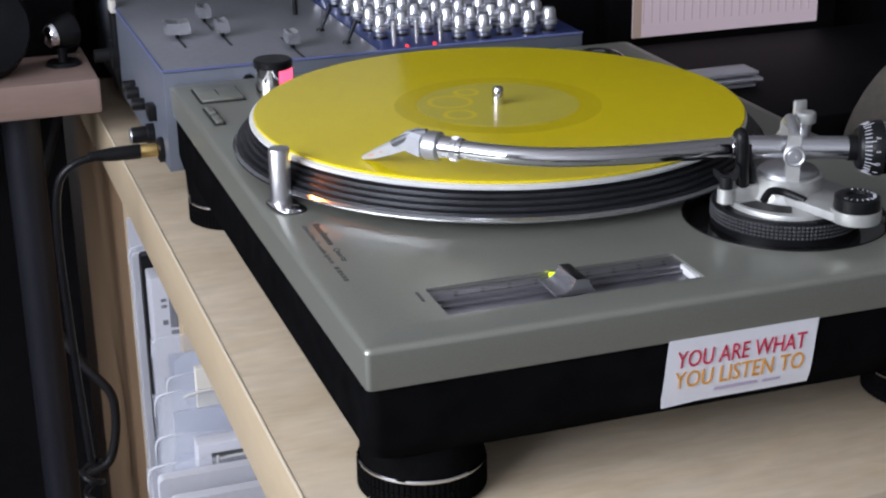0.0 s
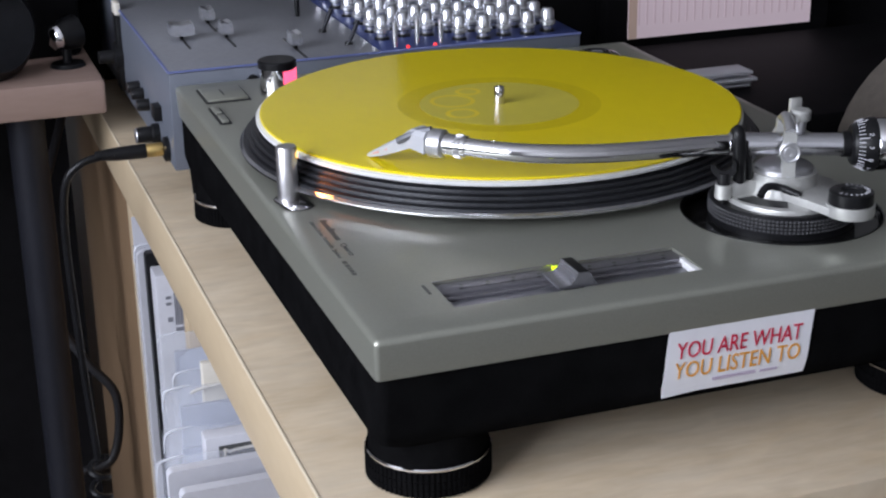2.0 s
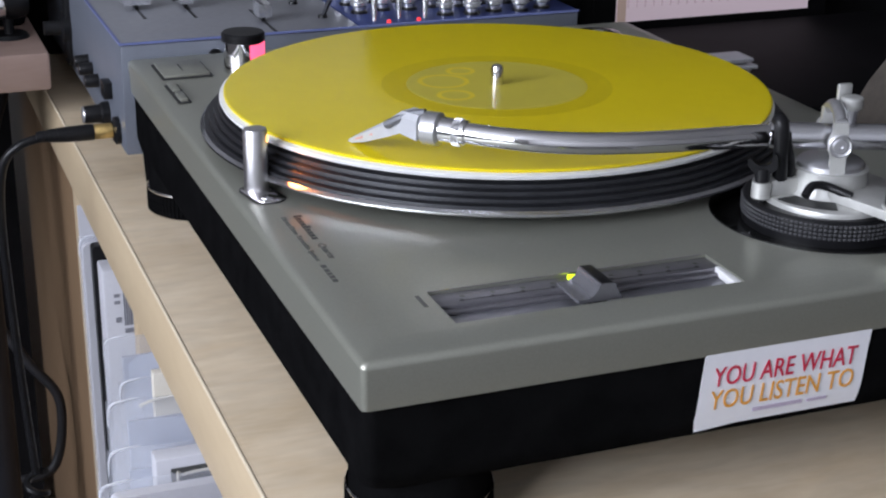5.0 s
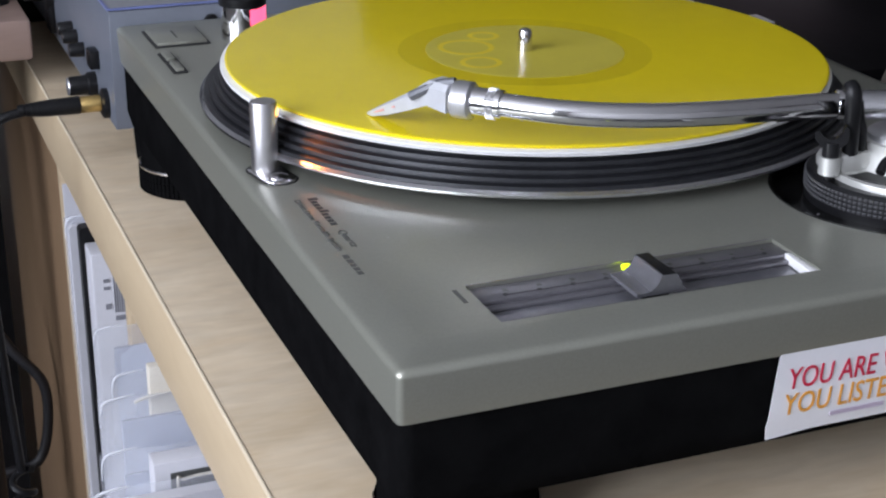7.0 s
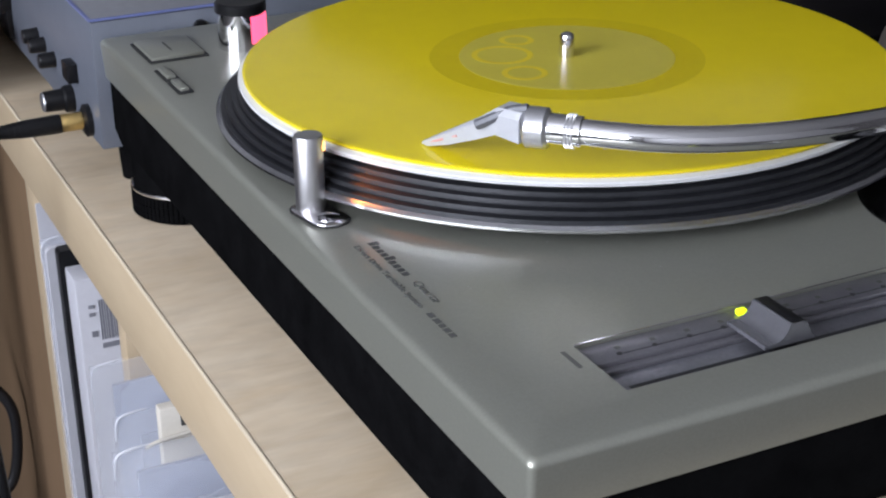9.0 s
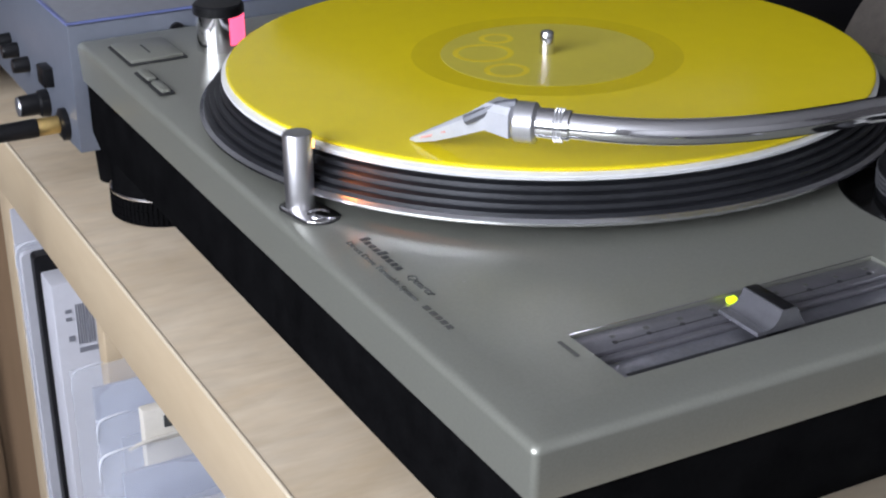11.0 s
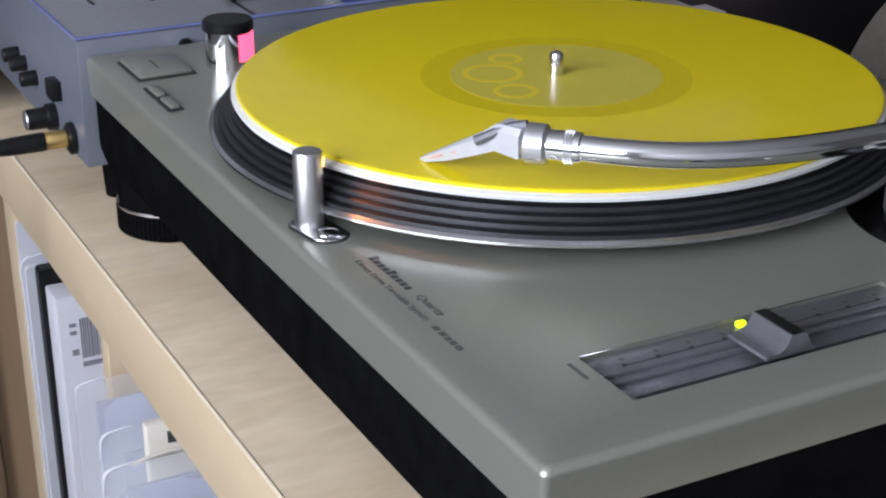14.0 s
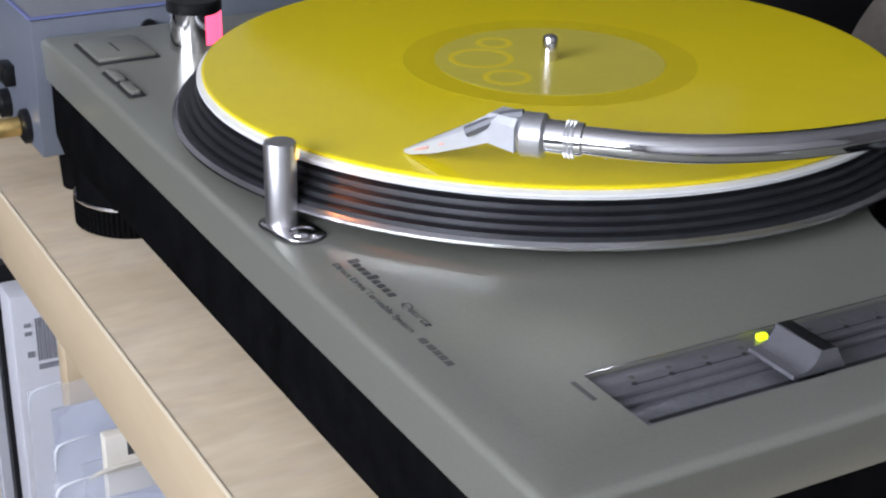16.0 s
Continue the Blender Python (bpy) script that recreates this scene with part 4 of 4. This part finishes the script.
for x, y, w in ((0.0230, 0.585, 0.019), (0.0570, 0.578, 0.009), (0.0540, 0.635, 0.010), (0.0985, 0.520, 0.009)):
    fader_cap(x, y, w)
for x, y in ((0.1330, 0.566), (0.1405, 0.517)):
    s_ = part("toggle_switch", rod((x, y, MZ1), (x + 0.009, y + 0.004, MZ1 + 0.017), 0.0014, 12, 0.0021), M_LEG, mixr, "steel toggle switch")
    part("bushing", lathe([(0, MZ1), (0.0034, MZ1), (0.0030, MZ1 + 0.002), (0, MZ1 + 0.002)], (x, y, 0), 16), M_BLACK, s_)
part("black_lever", rod((0.1295, 0.632, MZ1), (0.1295, 0.632, MZ1 + 0.022), 0.0022, 12), M_BLACK, mixr)


def knob(x, y, h=0.019, r=0.0066):
    k = part("knob", lathe([(0, MZ1 + 0.0006), (r * 0.62, MZ1 + 0.0006), (r * 0.70, MZ1 + h * 0.25), (r, MZ1 + h * 0.33), (r, MZ1 + h * 0.45), (r * 0.86, MZ1 + h * 0.50), (r * 0.80, MZ1 + h * 0.86), (r * 0.55, MZ1 + h), (0, MZ1 + h * 1.03)], (x, y, 0), 20), M_KNOB, mixr, "silver knob")
    part("skirt", lathe([(0, MZ1 + 0.0004), (r * 0.95, MZ1 + 0.0004), (r * 0.8, MZ1 + 0.0024), (0, MZ1 + 0.0024)], (x, y, 0), 18), M_BLACK, k)


for j, y in enumerate((0.494, 0.522, 0.550, 0.582, 0.614, 0.650, 0.690)):
    for i in range(8):
        x = 0.1690 + i * 0.0186
        if j == 0 and i < 3:
            continue
        knob(x, y + (0.004 if i % 2 else 0.0))
for x, y in ((0.1710, 0.494), (0.1900, 0.497), (0.2075, 0.492)):
    s_ = part("toggle_switch", rod((x, y, MZ1), (x + 0.0005, y + 0.002, MZ1 + 0.019), 0.0017, 12, 0.0024), M_KNOB, mixr, "silver toggle switch")
for x, y in ((0.1790, 0.4870), (0.2010, 0.4870)):
    part("red_light", lathe([(0, MZ1), (0.0016, MZ1), (0.0014, MZ1 + 0.0018), (0, MZ1 + 0.0024)], (x, y, 0), 12), M_REDLED, mixr, "small glowing red light")
# controls on its front
NX = (-1, 0, 0)
for y, zz in ((0.634, -0.0385), (0.616, -0.0400), (0.590, -0.0425)):
    part("push_knob", lathe([(0, 0), (0.0050, 0), (0.0046, 0.009), (0.0040, 0.010), (0, 0.010)], (MX0, y, zz), 20, direction=NX), M_BLACK, mixr, "black front knob")
part("front_switch", box(MX0 - 0.006, MX0 + 0.001, 0.528, 0.543, -0.0400, -0.0285, 0.0008), M_BLACK, mixr, "black square switch")
kn = part("front_knob", lathe([(0, 0), (0.0084, 0), (0.0080, 0.005), (0.0066, 0.0062), (0.0062, 0.0165), (0.0056, 0.0175), (0, 0.0175)], (MX0, 0.5500, -0.0555), 32, direction=NX), M_BLACK, mixr, "black level knob")
part("knob_cap", lathe([(0, 0), (0.0060, 0), (0.0056, 0.0008), (0, 0.001)], (MX0 - 0.0175, 0.5500, -0.0555), 24, direction=NX), M_SATIN, kn, "pale end cap")
part("socket", lathe([(0, 0), (0.0095, 0), (0.0095, 0.003), (0.0070, 0.0045), (0, 0.0045)], (MX0, 0.5090, -0.0565), 28, direction=NX), M_BLACK, mixr, "black headphone socket")

part("large_front_knob", lathe([(0, 0), (0.0130, 0), (0.0130, 0.006), (0.0060, 0.0075), (0.0055, 0.020), (0, 0.020)], (MX0, 0.725, -0.0330), 28, direction=NX), M_BLACK, mixr, "large black front knob")
part("front_bracket", box(MX0 - 0.004, MX0 + 0.001, 0.715, 0.735, -0.062, 0.004, 0.001), M_BLACK, mixr, "black upright bracket")
part("bracket_tip", box(MX0 - 0.004, MX0 + 0.001, 0.716, 0.734, 0.0042, 0.0150, 0.001), M_CREAM, mixr, "pale bracket tip")

# ---- cable with its plug ----
cab = thing("headphone_cable", (-0.05, 0.51, -0.06), "black cable with a brass plug in the mixer socket", "cable")
jy, jz = 0.5090, -0.0560
part("plug", lathe([(0, 0), (0.0040, 0), (0.0052, 0.001), (0.0052, 0.0125), (0.0045, 0.0135), (0, 0.0135)], (MX0 - 0.0040, jy, jz), 28, direction=NX), M_GOLD, cab, "brass plug barrel")
part("strain_relief", lathe([(0, 0), (0.0054, 0), (0.0056, 0.002), (0.0052, 0.020), (0.0042, 0.030), (0.0040, 0.031), (0.0036, 0.034), (0.0040, 0.0345), (0.0034, 0.038), (0, 0.038)], (MX0 - 0.0172, jy, jz), 28, direction=NX), M_BLACK, cab, "black moulded sleeve")
for k in range(5):
    part("grip_rib", lathe([(0.0030, 0), (0.0050 - k * 0.0003, 0), (0.0050 - k * 0.0003, 0.0012), (0.0030, 0.0012), (0.0030, 0)], (MX0 - 0.0400 - k * 0.0030, jy, jz), 20, direction=NX), M_BLACK, cab)
wire = [(MX0 - 0.050, jy, jz - 0.0005), (MX0 - 0.066, jy + 0.001, jz - 0.005), (MX0 - 0.078, jy + 0.004, jz - 0.020), (MX0 - 0.082, jy + 0.008, jz - 0.060), (MX0 - 0.080, jy + 0.015, jz - 0.130), (MX0 - 0.077, jy + 0.02, jz - 0.200), (MX0 - 0.074, jy + 0.02, jz - 0.26)]
part("wire", tube(wire, 0.0030, 12, 8), M_BLACK, cab)
coil = [(MX0 - 0.074 + 0.007 * math.cos(a * 0.9), jy + 0.02 + 0.007 * math.sin(a * 0.9), jz - 0.26 - a * 0.0026) for a in range(0, 110)]
part("coiled_wire", tube(coil, 0.0026, 8, 3), M_BLACK, cab, "coiled black cord")


# ---- records and boxes standing in the shelf ----
BZ = -0.46


def sleeve(x0, y, top, w=0.30, t=0.004, lean=0.0, material=None, label="", name="record_sleeve", cat="record sleeve", r=0.004):
    """A flat square sleeve standing on edge, its face towards -y."""
    bm = bmesh.new()
    o = rounded(x0, x0 + w, top - 0.315, top, r, 4)
    f_ = [bm.verts.new((a, y - lean * (top - b), b)) for a, b in o]
    k_ = [bm.verts.new((a, y + t - lean * (top - b), b)) for a, b in o]
    bm.faces.new(f_)
    bm.faces.new(k_)
    for i in range(len(o)):
        bm.faces.new((f_[i], f_[(i + 1) % len(o)], k_[(i + 1) % len(o)], k_[i]))
    return solid(name, bm, material, label, cat, group="records in the shelf", loc=(x0 + w / 2, y, top - 0.315))


def bag(x0, y, top, w=0.30, t=0.005, label=""):
    """A crinkled clear bag standing on edge: two wavy sheets, haze card, painted edge glint."""
    ob = thing("plastic_sleeve", (x0 + w / 2, y, top - 0.315), label, "plastic sleeve", "records in the shelf")
    n = 22
    for side in (0, 1):
        bm = bmesh.new()
        grid = []
        for j in range(n + 1):
            row = []
            for i in range(n + 1):
                u, v = (i / n) ** 1.6, (j / n) ** 1.5
                x, zz = x0 + w * u, top - 0.315 * v
                edge = min(1.0, 6 * u, 6 * v)
                wob = noise.noise(Vector((x * 26, y * 40 + side * 3, zz * 20))) * 0.0035 + noise.noise(Vector((x * 75, y * 90 + side * 7, zz * 60))) * 0.0011
                dz = noise.noise(Vector((x * 30, y * 50, 0))) * 0.0015 if j == 0 else 0.0
                row.append(bm.verts.new((x, y + (t * side + (side - 0.5) * 0.002) * edge + wob, zz + dz)))
            grid.append(row)
        for a, b in zip(grid, grid[1:]):
            for i in range(n):
                bm.faces.new((a[i], a[i + 1], b[i + 1], b[i]))
        part("film", bm, M_PLASTIC, ob)
    # pale tube along the corner paints the glint on the folded film
    pts = [(x0 + 0.0004, y, top - 0.016), (x0 + 0.0012, y, top - 0.006), (x0 + 0.004, y, top - 0.0015), (x0 + 0.012, y, top), (x0 + 0.020, y + 0.0005, top + 0.0003)]
    part("seam", tube(pts, lambda q: 0.0003 + 0.0005 * math.sin(math.pi * q), 6, 6), M_EDGE_GLINT, ob, "pale edge line painted as a glint on the plastic")
    # added card whose bluish white stands in for the film's haze
    inset = 0.012 + 0.01 * abs(noise.noise(Vector((y * 31, 1, 2))))
    part("haze_card", box(x0 + inset, x0 + w - 0.01, y + t * 0.3, y + t * 0.7, top - 0.31, top - 0.010 - inset * 0.5, 0.0005), M_FILM_HAZE, ob, "bluish white card added for the film's haze")
    return ob


part("shelf_board", box(SX + 0.004, 0.39, -0.008, 0.615, BZ - 0.035, BZ - 0.018, 0.0008), M_BIRCH, unit)
sleeve(-0.026, 0.606, -0.1415, 0.10, 0.002, 0.02, M_PAPER, "white paper sheet leaning behind the sleeves", "paper_sheet", "paper", 0.001)
bag(-0.0285, 0.598, -0.163, 0.30, 0.004, "clear plastic record sleeve with painted edge glints")
sleeve(-0.0265, 0.588, -0.166, 0.30, 0.005, 0.0, M_PAPER, "white card record sleeve standing in the shelf")
sleeve(-0.0222, 0.571, -0.162, 0.29, 0.010, 0.0, M_BLACK, "black folder standing in the shelf", "folder", "folder", 0.003)
bx = thing("white_box", (0.12, 0.555, BZ), "white cardboard box with a printed barcode", "box")
part("carton", box(-0.0195, 0.26, 0.545, 0.570, BZ, -0.172, 0.0015), M_PAPER, bx)
random.seed(7)
bm = bmesh.new()
xx = -0.006
while xx < 0.012:
    wbar = random.choice((0.0006, 0.001, 0.0016))
    box(xx, xx + wbar, 0.5446, 0.5452, -0.2160, -0.1880, bm=bm)
    xx += wbar + random.choice((0.0007, 0.0012))
tagged(part("barcode", bm, M_BARCODE, bx, "grey printed barcode"), kind="stuff")
for z0, z1, x0, x1 in ((-0.1930, -0.1905, -0.0125, -0.0085), (-0.1985, -0.1960, -0.0125, -0.0085), (-0.2130, -0.2090, -0.0120, -0.0080), (-0.2220, -0.2185, -0.006, 0.010)):
    part("print_bar", box(x0, x1, 0.5446, 0.5452, z0, z1), M_BARCODE, bx)

for x0, y, top, w, t in ((-0.0375, 0.440, -0.177, 0.30, 0.007), (-0.0330, 0.412, -0.196, 0.30, 0.006)):
    bag(x0, y, top, w, t, "clear crinkled plastic sleeve with painted edge glints")
cr = thing("cream_booklet", (0.05, 0.37, BZ), "cream card booklet with a dark label", "booklet")
part("card", box(-0.0180, 0.16, 0.366, 0.374, -0.30, -0.172, 0.001), M_CREAM, cr)
part("dark_label", box(-0.0070, 0.060, 0.3650, 0.3662, -0.1840, -0.1770, 0.0003), M_PRINT, cr)
part("card_fold", tube([(-0.0280, 0.363, -0.1910), (-0.0150, 0.363, -0.1880), (0.030, 0.363, -0.1870)], 0.0012, 8, 5), M_CREAM, cr)
for x0, y, top, w, t in ((-0.0530, 0.330, -0.169, 0.28, 0.008), (-0.0590, 0.297, -0.183, 0.28, 0.006)):
    bag(x0, y, top, w, t, "clear plastic sleeve bulging out of the shelf")
bk = thing("printed_carton", (0.05, 0.28, BZ), "white carton with a large black label", "carton")
part("carton", box(-0.0345, 0.20, 0.278, 0.292, BZ, -0.184, 0.0012), M_PAPER, bk)
part("black_label", box(-0.0260, 0.19, 0.2768, 0.2781, -0.30, -0.1905, 0.0004), M_PRINT, bk, "black label")
part("white_edge", tube([(-0.0225, 0.2762, -0.260), (-0.0225, 0.2762, -0.198), (-0.0190, 0.2762, -0.1945), (0.0, 0.2762, -0.1935), (0.06, 0.2762, -0.1930)], 0.0009, 8, 5), M_CREAM, bk)
bag(-0.0700, 0.2610, -0.1840, 0.30, 0.006, "clear plastic sleeve round a white card")
sleeve(-0.0640, 0.2500, -0.1880, 0.29, 0.008, 0.0, M_PAPER, "plain white card sleeve at the front of the row")
sleeve(-0.0600, 0.2300, -0.1930, 0.29, 0.008, 0.0, M_PAPER, "plain white card sleeve at the front of the row")

# ---- the second desk with its leg ----
DKY = 0.690
desk = thing("side_desk", (-0.6, 1.0, FZ), "pinkish beech desk on grey steel legs", "desk")
part("desk_top", box(-1.40, -0.0270, DKY, 1.40, -0.0740, -0.0440, 0.003), M_DESK, desk, "pinkish beech desk top")
for lx in (-0.086, -1.30):
    part("leg", rod((lx - 0.005, DKY + 0.06, FZ), (lx - 0.006, DKY + 0.06, -0.0740), 0.0165, 32), M_LEG, desk, "round grey steel leg")
# added black sheet stands in for the deep shade under the desk
part("desk_shade_panel", box(-1.40, -0.030, 1.05, 1.08, FZ, -0.0740), M_NIGHT, desk, "black panel added for the darkness under the desk")
# grey lead under the desk
solid("grey_lead", tube([(-0.024, 0.96, -0.10), (-0.055, 0.90, -0.155), (-0.090, 0.84, -0.235), (-0.086, 0.83, -0.30), (-0.055, 0.82, -0.36), (-0.030, 0.81, -0.40), (-0.040, 0.80, -0.46), (-0.075, 0.80, -0.47)], 0.0045, 12, 8), M_LEAD, "grey lead looped under the desk", "cable", loc=(-0.05, 0.83, -0.30))
# dark things on the desk
hp = thing("headphones", (-0.18, 0.755, -0.044), "black padded headphones lying on the desk", "headphones")
part("ear_cup", lathe([(0, 0), (0.036, 0.0), (0.043, 0.010), (0.043, 0.030), (0.034, 0.042), (0, 0.042)], (-0.128, 0.745, -0.004), 40, direction=(0.5, -0.85, 0.1)), M_BLACK, hp, "black ear cup")
part("ear_cup", lathe([(0, 0), (0.036, 0.0), (0.043, 0.010), (0.043, 0.030), (0.034, 0.042), (0, 0.042)], (-0.240, 0.760, -0.004), 40, direction=(0.5, -0.85, 0.1)), M_BLACK, hp, "black ear cup")
part("head_band", tube([(-0.128, 0.745, 0.035), (-0.14, 0.765, 0.060), (-0.18, 0.772, 0.075), (-0.22, 0.770, 0.060), (-0.24, 0.760, 0.035)], 0.008, 12, 8), M_BLACK, hp)
mic = thing("small_camera", (-0.050, 0.752, -0.044), "small silver-faced camera on a black stand", "camera")
part("body", lathe([(0, 0), (0.010, 0), (0.014, 0.008), (0.015, 0.020), (0, 0.020)], (-0.058, 0.748, -0.0170), 28, direction=(0.90, 0.40, 0.12)), M_BLACK, mic)
part("face", lathe([(0, 0), (0.006, 0.0), (0.0105, 0.003), (0.012, 0.007), (0, 0.007)], (-0.0640, 0.745, -0.0178), 32, direction=(0.90, 0.40, 0.12)), M_CHROME, mic, "shiny silver face")
part("stand", rod((-0.050, 0.752, -0.044), (-0.050, 0.752, -0.028), 0.004, 14), M_BLACK, mic)
part("foot", lathe([(0, -0.044), (0.016, -0.044), (0.014, -0.041), (0, -0.041)], (-0.050, 0.752, 0), 24), M_BLACK, mic)
# plain black blocks added to fill the dark area behind mixer and desk
solid("black_box", box(-0.024, 0.36, 0.885, 1.15, TZ, 0.10, 0.006), M_NIGHT, "plain black block added for the dark area behind the mixer", "box", loc=(0.17, 1.0, TZ))
solid("black_case", box(-0.60, -0.032, 0.785, 1.20, -0.044, 0.12, 0.006), M_NIGHT, "plain black block added for the dark area over the desk", "case", loc=(-0.24, 1.09, -0.044))

# ---- dark furniture, screen, papers and chair behind ----
hutch = thing("black_cabinet", (1.1, 1.1, FZ), "tall black cabinet behind the turntable", "cabinet")
part("carcass", box(0.470, 2.20, 0.97, 1.45, FZ, 0.36, 0.003), M_NIGHT, hutch)
part("counter", box(0.440, 1.30, 0.60, 0.916, -0.148, -0.122, 0.002), M_NIGHT, hutch, "black counter board")
part("screen_ledge", box(0.440, 1.30, 0.918, 0.968, -0.178, -0.150, 0.002), M_NIGHT, hutch)
part("counter_side", box(0.440, 0.465, 0.62, 0.916, FZ, -0.148, 0.002), M_NIGHT, hutch)
part("counter_side", box(1.27, 1.30, 0.62, 0.916, FZ, -0.148, 0.002), M_NIGHT, hutch)
scr = thing("screen", (0.70, 0.93, -0.15), "black framed screen showing a pale pink page", "screen")
part("frame", box(0.556, 0.845, 0.925, 0.955, -0.140, 0.110, 0.004), M_NIGHT, scr)
m_scr = mat("glowing_page", (0.3, 0.25, 0.28), 0.4, emit=(0.60, 0.49, 0.57), power=0.55)
part("page", box(0.583, 0.818, 0.9225, 0.9255, -0.115, 0.095), m_scr, scr, "glowing pale pink page")
m_line = mat("glowing_rules", (0.2, 0.15, 0.17), 0.4, emit=(0.57, 0.455, 0.54), power=0.53)
for k in range(22):
    part("page_rule", box(0.5945 + k * 0.0100, 0.5965 + k * 0.0100, 0.9218, 0.9226, -0.100, 0.090), m_line, scr)
part("page_edge", box(0.583, 0.593, 0.9216, 0.9226, -0.115, 0.095), mat("glowing_margin", (0.2, 0.12, 0.1), 0.4, emit=(0.42, 0.33, 0.30), power=0.5), scr)
part("stand", box(0.66, 0.74, 0.92, 0.962, -0.150, -0.139, 0.002), M_NIGHT, scr)
pp = thing("paper_stack", (0.55, 0.72, -0.122), "loose stack of white papers on the black counter", "paper stack")
random.seed(3)
for k in range(5):
    dx, dy = random.uniform(-0.006, 0.006), random.uniform(-0.006, 0.006)
    part("sheet", box(0.480 + dx, 0.622 + dx, 0.715 + dy, 0.745 + dy, -0.1220 + k * 0.0034, -0.1190 + k * 0.0034, 0.0003), M_PAPER, pp)
ch = thing("padded_chair", (0.80, 0.52, FZ), "beige padded chair with a rounded back", "chair")
bm = bmesh.new()
o = rounded(0.626, 1.06, -0.60, -0.045, 0.12, 10)
f_ = [bm.verts.new((a, 0.515, b)) for a, b in o]
k_ = [bm.verts.new((a, 0.575, b)) for a, b in o]
bm.faces.new(f_)
bm.faces.new(k_)
for i in range(len(o)):
    bm.faces.new((f_[i], f_[(i + 1) % len(o)], k_[(i + 1) % len(o)], k_[i]))
bmesh.ops.bevel(bm, geom=[e for e in bm.edges if abs(e.verts[0].co.y - e.verts[1].co.y) < 1e-6], offset=0.02, segments=3, profile=0.5, affect="EDGES")
part("backrest", bm, M_CHAIR, ch, "beige fabric backrest")
part("seat", box(0.60, 1.05, 0.10, 0.52, -0.47, -0.38, 0.03, 3), M_CHAIR, ch)
for lx, ly in ((0.63, 0.13), (1.02, 0.13), (0.63, 0.54), (1.02, 0.54)):
    part("leg", rod((lx, ly, FZ), (lx, ly, -0.45), 0.016, 16), M_LEG, ch)
